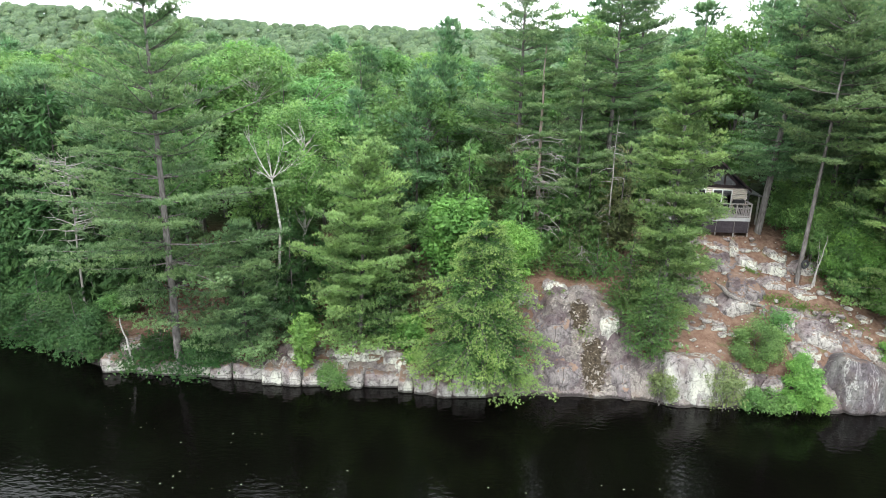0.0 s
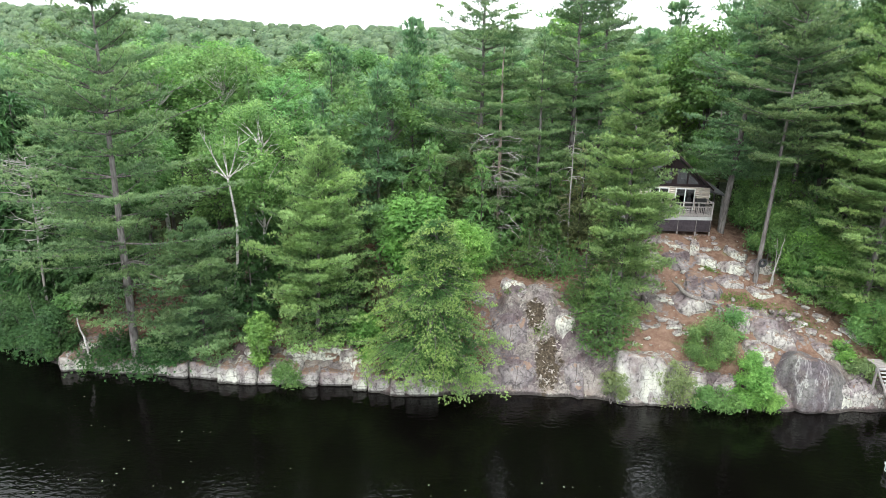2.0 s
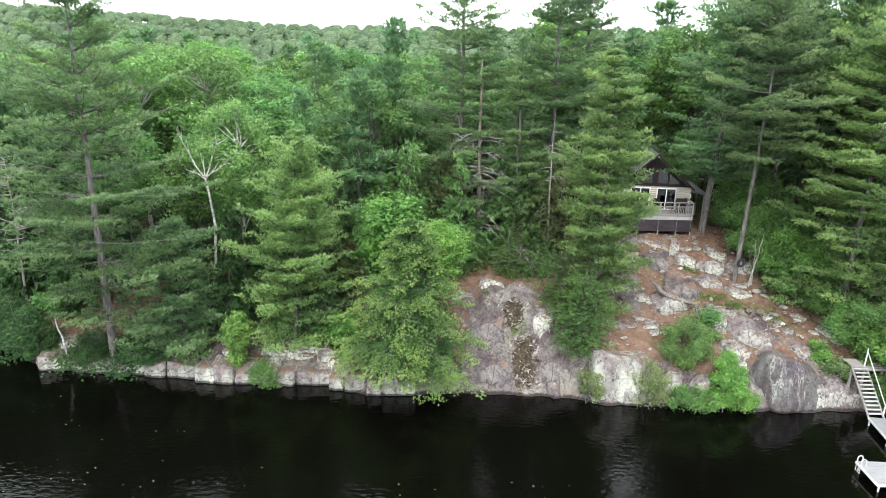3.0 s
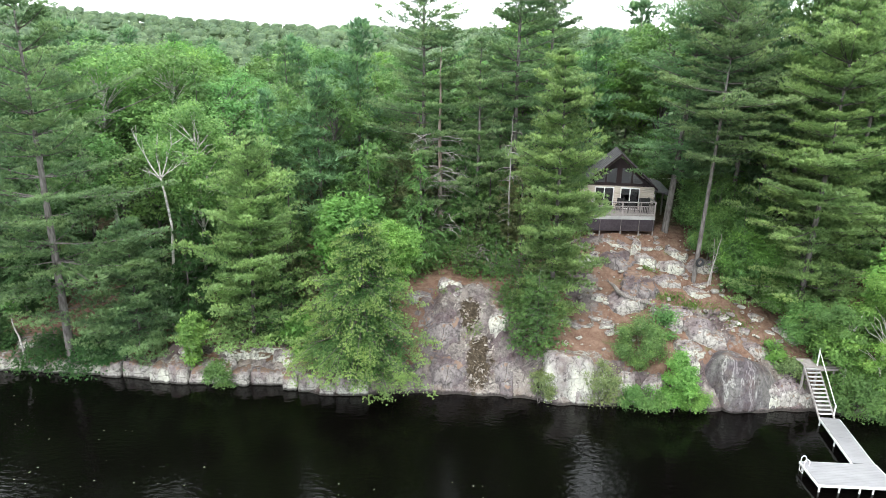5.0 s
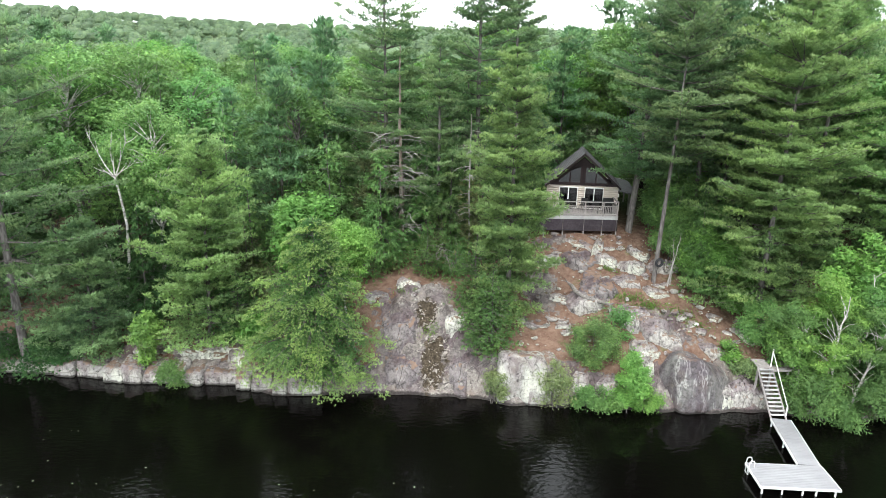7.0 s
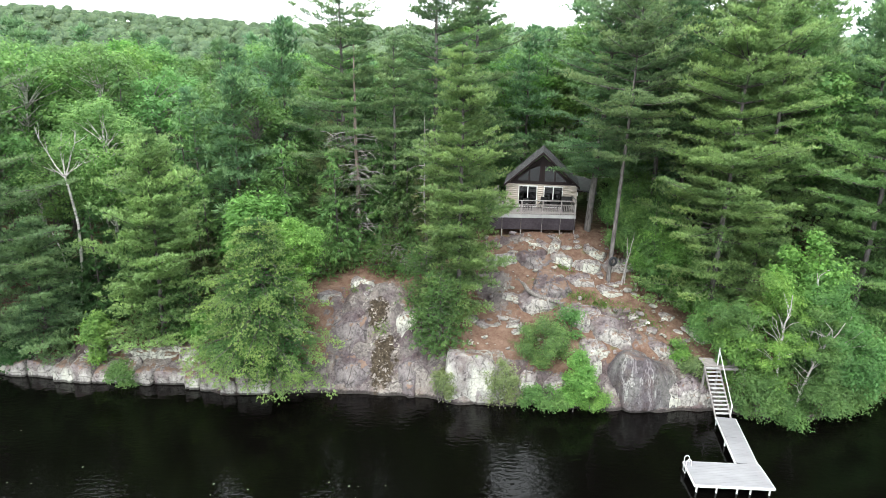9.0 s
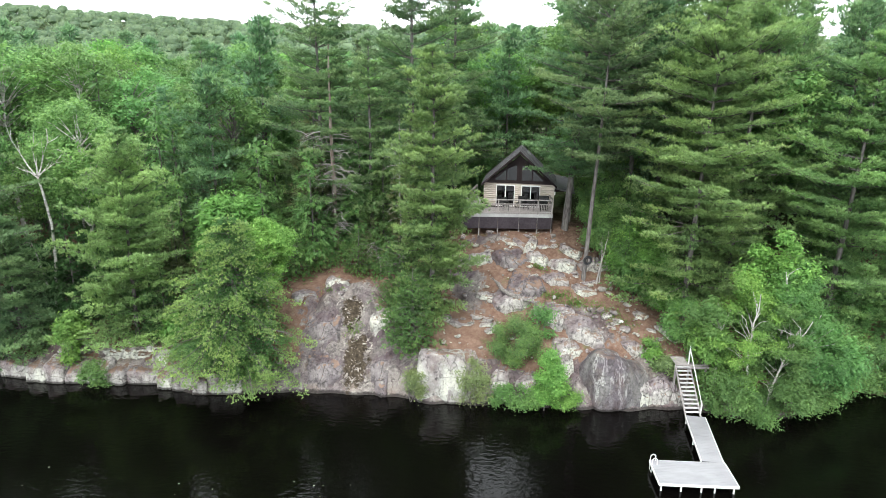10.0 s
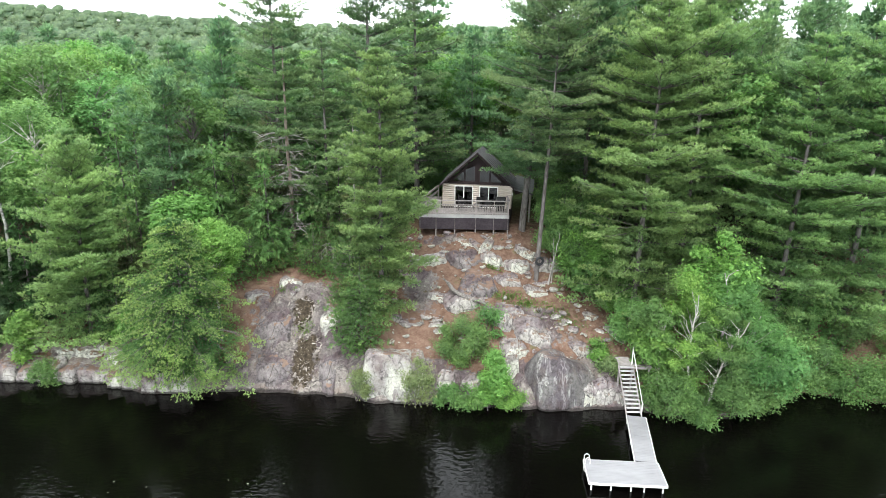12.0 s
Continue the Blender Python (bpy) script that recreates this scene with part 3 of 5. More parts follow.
g = Geo()
g.add([(-900, -900, 0), (900, -900, 0), (900, 120, 0), (-900, 120, 0)], [(0, 1, 2, 3)])
water = new("water", g.mesh("water", M_WATER))
tagged(water, "still dark brown lake water with faint ripples", "water", kind="structure")

# ---- big trees of the shore ----
cone = lambda f: (1 - f) ** 0.85 * (0.55 + 0.45 * min(1, f * 5 + 0.35)) + 0.03
full = lambda f: np.sin(np.pi * min(1, 0.22 + 0.78 * f) ** 0.9) ** 0.7 * 0.95 + 0.06
tall = lambda f: (1 - f) ** 0.6 * 0.75 + 0.22 * np.sin(np.pi * f) + 0.03
wide_mid = lambda f: (1 - f) ** 0.9 * (0.4 + 0.6 * min(1, f * 3.6)) * 1.12 + 0.03
R_ = np.random.default_rng

PINE = "tall white pine with layered grey-green boughs"


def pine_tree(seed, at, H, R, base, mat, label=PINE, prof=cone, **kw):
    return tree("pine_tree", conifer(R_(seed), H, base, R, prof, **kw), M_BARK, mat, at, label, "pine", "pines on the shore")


COARSE = dict(nb=8, k=5, blade=0.33, bw=0.1, spread=0.45, step=0.3)
pine_tree(1, foot(-17.5, 35.6), 23.3, 10.0, 0.16, M_PINE, "large white pine with wide boughs at the water", lean=(0.5, -0.4), prof=wide_mid, whorl=1.5, nb=13, r0=0.26, gap=0.18, bare=0.06, ragged=0.4, segs=5, tipness=1.2)
pine_tree(2, foot(-13.4, 36.6), 8.8, 4.7, 0.03, M_PINE_DARK, "young blue-green pine above the ledge", whorl=0.62, nb=17, tipness=1.2)
pine_tree(3, foot(-6.2, 37.3), 14.0, 6.1, 0.05, M_PINE_YELLOW, "yellow-green pine with upswept bough tips", lean=(0.8, -0.3), whorl=0.8, nb=19, rise=(0.0, 0.7), ragged=0.4, tipness=1.2)
pine_tree(4, foot(13.2, 37.0), 16.3, 3.8, 0.03, M_PINE_YELLOW, "slim yellow-green pine in front of the cabin", lean=(0.2, 0), tipness=1.15, whorl=0.8, nb=18, prof=tall, ragged=0.35)
pine_tree(5, foot(4.6, 46.5), 21.5, 5.6, 0.12, M_PINE, prof=tall, whorl=0.95, nb=10, bare=0.08)
pine_tree(6, foot(8.6, 43.8), 15.5, 2.8, 0.2, M_PINE, "thin pine with tufted short boughs", prof=tall, whorl=0.8, nb=8)
pine_tree(7, foot(11.4, 46.7), 22.5, 5.6, 0.1, M_PINE, prof=tall, whorl=0.95, nb=10)
pine_tree(8, foot(14.6, 51.5), 21.5, 5.0, 0.15, M_PINE, prof=tall, whorl=0.95, nb=9)
pine_tree(9, foot(22.95, 45.6), 19.0, 5.4, 0.24, M_PINE_DARK, prof=tall, whorl=0.9, r0=0.25, lean=(1.2, 0.0), nb=11)
pine_tree(10, foot(23.5, 40.4), 18.5, 4.6, 0.46, M_PINE, "leaning bare-stemmed pine beside the path", prof=full, whorl=0.8, lean=(0.8, 0.5), nb=9, bare=0.1, r0=0.15)
pine_tree(11, foot(29.6, 38.0), 20.0, 6.2, 0.06, M_PINE_YELLOW, "broad pine with bright bough tips above the stairs", prof=tall, nb=18, whorl=1.0, ragged=0.5)
pine_tree(12, foot(33.2, 40.4), 20.0, 5.6, 0.1, M_PINE_YELLOW, prof=tall, whorl=0.95, nb=13, ragged=0.5, tipness=1.2)
pine_tree(13, foot(38.6, 37.6), 19.0, 6.0, 0.06, M_PINE_YELLOW, prof=tall, whorl=1.1, nb=15, ragged=0.5)
pine_tree(14, foot(43.5, 38.5), 20.0, 6.0, 0.08, M_PINE_YELLOW, prof=tall, whorl=1.1, nb=15, ragged=0.5)
pine_tree(15, foot(27.2, 44.5), 20.0, 5.0, 0.3, M_PINE_DARK, prof=tall, whorl=0.75, **COARSE)
pine_tree(16, foot(36.5, 45.0), 20.0, 5.6, 0.25, M_PINE_YELLOW, prof=tall, whorl=0.8, **COARSE)
pine_tree(17, foot(-30.5, 46.0), 16.5, 5.2, 0.15, M_PINE_DARK, prof=tall, whorl=0.8, **COARSE)
pine_tree(19, foot(31.0, 44.0), 20.0, 5.4, 0.2, M_PINE_YELLOW, prof=tall, whorl=0.8, **COARSE)
pine_tree(20, foot(41.0, 43.0), 20.0, 5.4, 0.15, M_PINE_DARK, prof=tall, whorl=0.8, **COARSE)
pine_tree(21, foot(48.0, 41.0), 20.0, 5.4, 0.12, M_PINE, prof=tall, whorl=0.8, **COARSE)
pine_tree(18, foot(-36.0, 47.0), 17.0, 5.2, 0.15, M_PINE, prof=tall, whorl=0.8, **COARSE)

# ---- hemlock, birches and shrubs ----
dome = lambda f: (1 - f) ** 0.78 * min(1.0, 0.72 + 2.6 * f) + 0.03
tree("hemlock", conifer(R_(31), 9.9, 0.08, 4.75, dome, whorl=0.46, nb=21, lmin=0.66, rise=(0.2, 0.5), turn=-0.42, k=12, blade=0.13, bw=0.032, spread=0.5, lift=-0.25, gap=0.22, sub=0.42, step=0.19, ragged=0.15, r0=0.12, inner=-0.1, tpow=2.6, tipness=1.25),
     M_BARK, M_HEMLOCK, foot(1.5, 34.1), "bushy hemlock with bright drooping tips over the water", "hemlock")
tree("birch_tree", broadleaf(R_(32), 8.6, 1.9, 0.36, 40, 520, 0.07, rc=0.32), M_BIRCH, M_LEAF_BRIGHT, foot(3.1, 36.0), "young leafy birch behind the hemlock", "birch")
for k, (x, y, h, r, lean) in enumerate([(29.9, 32.6, 6.4, 1.7, (-0.4, 0)), (31.5, 32.1, 8.3, 2.0, (-0.5, -0.4)), (32.6, 31.9, 7.2, 1.9, (0.6, -0.6)), (34.3, 32.4, 6.6, 2.1, (0.9, -0.4)), (33.3, 32.9, 8.8, 2.0, (0.2, 0))]):
    tree("birch_tree", broadleaf(R_(330 + k), h, r, 0.02, 34, 620, 0.062, lean=lean, rc=0.3, r0=0.085, stem_top=0.86, off=(0, 0.75)), M_BIRCH, M_LEAF_BRIGHT if k == 1 else M_LEAF, foot(x, y), "crooked white birch leaning over the water", "birch", "birches beside the stairs")


def shrub(seed, x, y, H, R, mat, label, n=14, per=330, size=0.09, stems=4, dz=0.0, cat="shrub", rc=0.4):
    return tree("shrub", broadleaf(R_(seed), H, R, -0.3 if H < 3.5 else 0.0, n, per, size, r0=0.025, stems=stems, rc=rc, flat=0.85), M_BARK, mat, foot(x, y, dz), label, cat)


def cedar(seed, x, y, H, R, mat, label, n=1100, droop=-0.12, **kw):
    return tree("cedar_tree", spray_tree(R_(seed), H, R, n, lambda f: (1 - f) ** 0.55 * min(1, 0.55 + f * 3), k=11, blade=0.19, bw=0.062, droop=droop, z0=0.03, **kw), M_BARK, mat, foot(x, y, -0.1), label, "cedar")


cedar(51, 12.2, 35.0, 5.6, 1.75, M_CEDAR, "dense green cedar below the slim pine", 2000)
cedar(52, 11.2, 37.6, 5.6, 1.7, M_CEDAR, "dense green cedar beside bare rock", 1300)
cedar(53, -4.2, 37.2, 5.0, 1.6, M_CEDAR, "dense dark green cedar above the ledge", 1200)
cedar(54, -1.4, 38.4, 4.5, 1.5, M_CEDAR_BROWN, "thin brownish cedar above the ledge", 900)
shrub(55, 18.4, 34.5, 2.9, 1.7, M_CEDAR, "round dense green bush on the rocks", 44, 420, 0.055, rc=0.28)
shrub(56, 20.5, 32.7, 3.3, 1.3, M_LEAF_BRIGHT, "bright green leafy shrub at the water", 24, 380, 0.075, rc=0.32)
shrub(57, 21.1, 32.3, 1.9, 0.95, M_LEAF_BRIGHT, "low bright green shrub at the water", 14, 460, 0.06)
shrub(58, 18.8, 32.4, 1.3, 1.1, M_LEAF, "low green shrub along the water", 12, 220, 0.08)
shrub(73, 17.6, 32.5, 1.2, 0.9, M_LEAF, "low green shrub along the water", 12, 220, 0.07)
shrub(74, 19.5, 32.3, 1.3, 0.9, M_LEAF_BRIGHT, "low bright green shrub at the water", 12, 240, 0.075)
shrub(59, 15.8, 32.6, 2.7, 1.3, M_LEAF_DULL, "grey-green twiggy shrub at the water", 16, 230, 0.07, 8)
shrub(60, 12.3, 32.8, 2.3, 1.2, M_LEAF_DULL, "grey-green twiggy shrub beside the rock slab", 14, 200, 0.07, 8)
shrub(61, -9.3, 35.1, 3.7, 1.0, M_LEAF_BRIGHT, "bright green maple sapling on the ledge", 16, 260, 0.12, 2, cat="sapling")
shrub(62, -7.4, 34.0, 1.3, 1.3, M_CEDAR, "low dark green bush hanging over the water", 16, 280, 0.08)
shrub(63, 20.0, 36.0, 2.0, 1.3, M_LEAF, "thin green shrub beside the driftwood", 12, 150, 0.08)
shrub(64, 26.8, 35.0, 0.9, 0.9, M_LEAF_BRIGHT, "low fresh green plants on the slope", 9, 150, 0.08)
shrub(65, 27.4, 33.9, 1.0, 1.0, M_LEAF_DULL, "low green growth beside the stairs", 9, 150, 0.08)
shrub(66, -2.7, 36.0, 3.2, 1.2, M_LEAF_BRIGHT, "light green sapling beside the hemlock", 14, 240, 0.12, 2, cat="sapling")
shrub(67, 0.4, 39.0, 8.5, 2.2, M_LEAF_BRIGHT, "light green leafy young tree", 26, 380, 0.14, 2, cat="tree")
shrub(68, 29.7, 33.3, 4.2, 1.5, M_LEAF_BRIGHT, "light green leafy tree beside the stairs", 24, 420, 0.095, 2, cat="tree")
shrub(69, 30.3, 31.9, 2.6, 1.7, M_LEAF, "leafy bush over the water beside the dock", 24, 560, 0.068)
shrub(70, 33.0, 34.2, 9.6, 2.0, M_LEAF_BRIGHT, "upright bright green maple behind the birches", 34, 480, 0.11, 1, cat="maple")
shrub(71, 36.3, 33.2, 5.2, 2.1, M_LEAF, "green leafy tree with a pale crooked stem", 28, 460, 0.1, 2, cat="tree")
shrub(72, 26.6, 39.1, 3.6, 1.2, M_LEAF, "small leafy maple on a bare thin stem", 12, 260, 0.12, 1, cat="maple")
for k, (x, y, h, r) in enumerate([(25.0, 41.8, 4.8, 1.6), (26.3, 40.5, 4.6, 1.7), (25.6, 43.8, 6.4, 1.7), (27.6, 39.4, 4.6, 1.7), (27.2, 41.6, 6.4, 1.8), (28.6, 38.6, 3.4, 1.4), (29.0, 36.0, 3.0, 1.3), (30.2, 34.8, 3.4, 1.4), (24.9, 46.8, 4.4, 1.3)]):
    shrub(180 + k, x, y, h, r, (M_LEAF, M_LEAF_BRIGHT)[k % 2], "dense green bush at the forest edge beside the slope", 26, 400, 0.075)
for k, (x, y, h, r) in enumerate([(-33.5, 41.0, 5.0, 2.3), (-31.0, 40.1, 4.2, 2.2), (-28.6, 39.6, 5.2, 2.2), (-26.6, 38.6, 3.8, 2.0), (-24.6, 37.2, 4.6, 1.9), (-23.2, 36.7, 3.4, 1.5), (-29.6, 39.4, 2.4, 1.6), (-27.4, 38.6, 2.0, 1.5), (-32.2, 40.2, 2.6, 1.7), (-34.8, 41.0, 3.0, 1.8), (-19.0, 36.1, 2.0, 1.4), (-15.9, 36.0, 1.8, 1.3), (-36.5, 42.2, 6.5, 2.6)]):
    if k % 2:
        shrub(80 + k, x, y, h, r, M_LEAF_SHADE, "shade-darkened leafy bush crowding the shore", 24, 520, 0.075)
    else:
        cedar(80 + k, x, y, h, r, M_LEAF_SHADE, "dense shade-darkened cedar bush crowding the shore", 900)
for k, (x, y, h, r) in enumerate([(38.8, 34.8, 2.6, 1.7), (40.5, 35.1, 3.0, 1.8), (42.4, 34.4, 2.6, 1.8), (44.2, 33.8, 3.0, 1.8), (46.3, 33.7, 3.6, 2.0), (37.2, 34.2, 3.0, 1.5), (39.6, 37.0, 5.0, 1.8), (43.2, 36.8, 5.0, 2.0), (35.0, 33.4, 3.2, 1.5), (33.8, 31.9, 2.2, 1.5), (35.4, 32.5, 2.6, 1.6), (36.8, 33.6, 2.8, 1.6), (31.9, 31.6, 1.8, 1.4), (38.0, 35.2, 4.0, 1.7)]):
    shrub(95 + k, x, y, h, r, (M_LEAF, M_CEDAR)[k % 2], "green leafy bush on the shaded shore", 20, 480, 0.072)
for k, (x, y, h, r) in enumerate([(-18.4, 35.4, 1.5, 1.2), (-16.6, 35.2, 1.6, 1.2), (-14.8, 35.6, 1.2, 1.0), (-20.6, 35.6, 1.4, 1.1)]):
    cedar(390 + k, x, y, h, r, M_LEAF_SHADE, "low shade-darkened evergreen bush under the big pine", 420)
tree("birch_tree", broadleaf(R_(34), 15.0, 3.2, 0.36, 64, 420, 0.085, rc=0.28, flat=0.75), M_BIRCH, M_LEAF, foot(-10.6, 41.0), "tall birch with a rounded green crown", "birch")


for k, (x, y, h, r) in enumerate([(3.6, 41.0, 3.6, 1.4), (4.9, 42.2, 3.0, 1.2), (7.9, 41.4, 3.4, 1.3), (9.9, 41.2, 3.0, 1.2), (8.9, 42.6, 4.2, 1.4), (2.2, 39.8, 4.4, 1.5)]):
    cedar(420 + k, x, y, h, r, (M_CEDAR, M_CEDAR_BROWN)[k % 3 == 1], "small cedar at the forest edge above the slab", 600)


def dead_tree(seed, at, H, r0, lean, mat, label, twigs, lo=0.1, hi=0.9, length=2.0, droop=-0.35, top=0.15, pale=False, green=False):
    """A bare stem with broken, drooping dead branches."""
    rng = R_(seed)
    g = Geo()
    arms = Geo() if pale else g
    line, s = trunk_line(rng, H, lean, 0.4)
    g.tube(np.vstack([line[0] - [0, 0, 0.5], line]), np.concatenate([[r0 * 1.3], r0 * (1 - (1 - top) * s)]), 8)
    for _ in range(twigs):
        f = rng.uniform(lo, hi)
        a = np.array([np.interp(f * H, line[:, 2], line[:, w]) for w in range(3)])
        az, L = rng.uniform(0, 6.28), length * rng.uniform(0.3, 1.1)
        out = np.array([np.cos(az), np.sin(az), 0])
        q = np.linspace(0, 1, 5)[:, None]
        P = a + out * q * L + np.array([0, 0, 1]) * (0.15 * q + droop * q ** 2) * L + rng.normal(size=(5, 3)) * 0.05 * L * q
        rb = 0.01 + 0.016 * L
        arms.tube(P, rb * (1.1 - q[:, 0]), 4)
        for _ in range(3):
            t = rng.integers(1, 4)
            d2 = unit(out + rng.normal(size=3) * 0.7)
            arms.tube([P[t], P[t] + d2 * L * 0.2, P[t] + d2 * L * 0.4 + [0, 0, droop * 0.3 * L]], [rb * 0.5, rb * 0.35, 0.006], 3)
    thing = tree("dead_tree", (g, None), mat, None, at, label, "dead tree")
    if pale:
        part("dead_limb", arms, M_DEADWOOD, thing, "bleached bare branches")
    if green:
        part("crown", conifer(R_(seed + 900), H * 1.15, 0.4, 2.3, tall, lean=lean, whorl=1.0, nb=6, ragged=0.6)[1], M_PINE, thing, "sparse green needle tufts")
    return thing


dead_tree(41, foot(5.9, 44.0), 15.2, 0.22, (0.3, 0.0), M_BARK_RED, "half-dead pine with stripped bark and a few green tufts", 130, 0.03, 0.6, 2.4, -0.3, pale=True, green=True)
dead_tree(42, foot(10.9, 42.6), 10.6, 0.09, (-0.2, 0), M_DEADWOOD, "thin grey dead stem", 26, 0.1, 0.95, 1.3)
dead_tree(43, foot(-26.0, 40.3), 12.0, 0.11, (0.6, 0), M_DEADWOOD, "bleached dead tree with tangled bare branches", 60, 0.5, 1.0, 2.3, 0.2)
dead_tree(44, foot(24.3, 39.9), 3.6, 0.07, (0.35, 0.2), M_DEADWOOD, "short leaning dead stem beside the pine", 8, 0.3, 0.95, 0.5)
dead_tree(45, foot(24.5, 40.0), 3.2, 0.05, (0.25, 0.4), M_DEADWOOD, "short leaning dead stem beside the pine", 6, 0.3, 0.95, 0.5)
dead_tree(46, foot(9.4, 42.2), 1.9, 0.06, (-0.3, -0.3), M_DEADWOOD, "fallen dead crown of grey twigs", 40, 0.4, 1.0, 1.6, -0.6)

# birch with a dead forked top
rng = R_(47)
g = Geo()
z0 = float(land(-11.9, 38.4))
pts = np.array([(-12.1, 38.4, z0 - 0.4), (-11.9, 38.4, 4.2), (-11.45, 38.35, 6.6), (-11.25, 38.3, 9.0), (-11.45, 38.3, 11.0), (-11.6, 38.3, 12.0)])
g.tube(pts, [0.13, 0.11, 0.1, 0.085, 0.075, 0.06], 8)
g.tube([(-12.15, 38.5, z0 - 0.3), (-12.4, 38.5, 4.5), (-12.9, 38.6, 7.2), (-13.3, 38.6, 8.4)], [0.09, 0.07, 0.05, 0.02], 6)
for d, L in (((-0.45, 0, 0.9), 3.4), ((0.35, 0.1, 0.9), 3.0), ((0.75, -0.1, 0.65), 2.2), ((-0.1, 0.3, 1.0), 2.6), ((-0.9, 0.1, 0.5), 1.2)):
    q = np.linspace(0, 1, 5)[:, None]
    d = unit(np.array(d))
    P = pts[-1] + d * L * q + rng.normal(size=(5, 3)) * 0.08 * q * L ** 0.5
    g.tube(P, 0.048 * (1.1 - q[:, 0]), 6)
    for t in (1, 2, 3, 3):
        d2 = unit(d + rng.normal(size=3) * 0.55)
        g.tube([P[t], P[t] + d2 * 0.5, P[t] + d2 * 0.9 + [0, 0, 0.1]], [0.028, 0.018, 0.008], 4)
bd = new("birch_tree")
part("trunk", g, M_BIRCH, bd, smooth=True)
tagged(bd, "white birch with a bare forked dead top", "birch")
tree("birch_tree", broadleaf(R_(48), 5.2, 0.9, 0.65, 8, 160, 0.1, lean=(-0.9, -0.3), r0=0.09), M_BIRCH, M_LEAF, foot(-20.4, 35.7), "small leaning white birch at the water", "birch")

# ---- rocks ----


def rock_mesh(seed, planes=12, soft=12, rough=0.035, nu=34, nv=20):
    """A worn, many-faced stone with a half extent of about 1."""
    r = R_(seed)
    th = np.linspace(0, 2 * np.pi, nu, endpoint=False)
    ph = np.linspace(-np.pi / 2 + 0.03, np.pi / 2 - 0.03, nv)
    T, P = np.meshgrid(th, ph, indexing="ij")
    d = np.stack([np.cos(P) * np.cos(T), np.cos(P) * np.sin(T), np.sin(P)], -1)
    N = np.concatenate([np.eye(3), -np.eye(3), unit(r.normal(size=(planes, 3)))])
    N[:6] = unit(N[:6] + 0.18 * r.normal(size=(6, 3)))
    c = np.concatenate([np.ones(6), r.uniform(0.75, 1.05, planes)])
    q = (np.maximum((d @ N.T) / c, 0) ** soft).sum(-1) ** (-1 / soft)
    V = d * q[..., None]
    for f, a in ((3.0, rough), (7.0, rough * 0.7), (15.0, rough * 0.5)):
        k = unit(r.normal(size=(4, 3))) * f
        o = r.uniform(0, 6.3, 4)
        V = V * (1 + a * sum(np.sin(d @ k[j] + o[j]) for j in range(4))[..., None])
    i, j = np.meshgrid(np.arange(nu), np.arange(nv - 1), indexing="ij")
    i2 = (i + 1) % nu
    F = np.stack([i * nv + j, i2 * nv + j, i2 * nv + j + 1, i * nv + j + 1], -1).reshape(-1, 4)
    return V.reshape(-1, 3), F


def rock_thing(name, seed, at, dims, mat, label, yaw=0.0, tilt=0.0, group="", planes=8, soft=20, rough=0.045, res=(34, 20), taper=0.0):
    V, F = rock_mesh(seed, planes, soft, rough, *res)
    V[:, :2] *= 1 - taper * np.clip(V[:, 2:3], 0, 1) ** 1.5
    ob = new(name, mesh_from(name, V * np.array(dims), [F], mat, True))
    ob.matrix_basis = pose(*at, tilt, 0, yaw)
    return tagged(ob, label, "rock", group)


big = dict(res=(64, 40))
rock_thing("rock_outcrop", 1, (24.3, 34.1, -0.2), (3.1, 2.7, 2.9), M_ROCK_DARK, "dark rounded granite outcrop with pale streaks at the water", 12, planes=20, soft=15, rough=0.025, taper=0.22, **big)


def block_mesh(seed, dims, n=9, skew=1.0):
    """A squared block of split rock with chipped edges and uneven faces."""
    r = R_(seed)
    g1 = np.linspace(-1, 1, n)
    A, B = np.meshgrid(g1, g1, indexing="ij")
    V, F, base = [], [], 0
    i, j = np.meshgrid(np.arange(n - 1), np.arange(n - 1), indexing="ij")
    quad = np.stack([i * n + j, (i + 1) * n + j, (i + 1) * n + j + 1, i * n + j + 1], -1).reshape(-1, 4)
    for ax in range(3):
        for sg in (-1, 1):
            p = np.zeros((n, n, 3))
            p[..., ax], p[..., (ax + 1) % 3], p[..., (ax + 2) % 3] = sg, A, B
            V.append(p.reshape(-1, 3))
            F.append((quad if sg > 0 else quad[:, ::-1]) + base)
            base += n * n
    V = np.concatenate(V)
    V, back = np.unique(np.round(V, 5), axis=0, return_inverse=True)
    F = [back.ravel()[f] for f in F]
    V = V / (np.abs(V) ** 9).sum(1, keepdims=True) ** (1 / 9)
    V[:, 2] += skew * (0.16 * r.normal() * V[:, 0] + 0.12 * r.normal() * V[:, 1])
    V[:, 0] += skew * 0.14 * r.normal() * V[:, 2]
    V[:, 1] += 0.2 * V[:, 2] * r.uniform(0.2, 1.0)
    for f, a in ((2.5, 0.05), (6.0, 0.035), (13.0, 0.02)):
        for _ in range(3):
            kk = unit(r.normal(size=3)) * f
            V = V + a * np.sin(V @ kk + r.uniform(0, 6.3))[:, None] * unit(r.normal(size=3))
    return V * np.array(dims), np.concatenate(F)


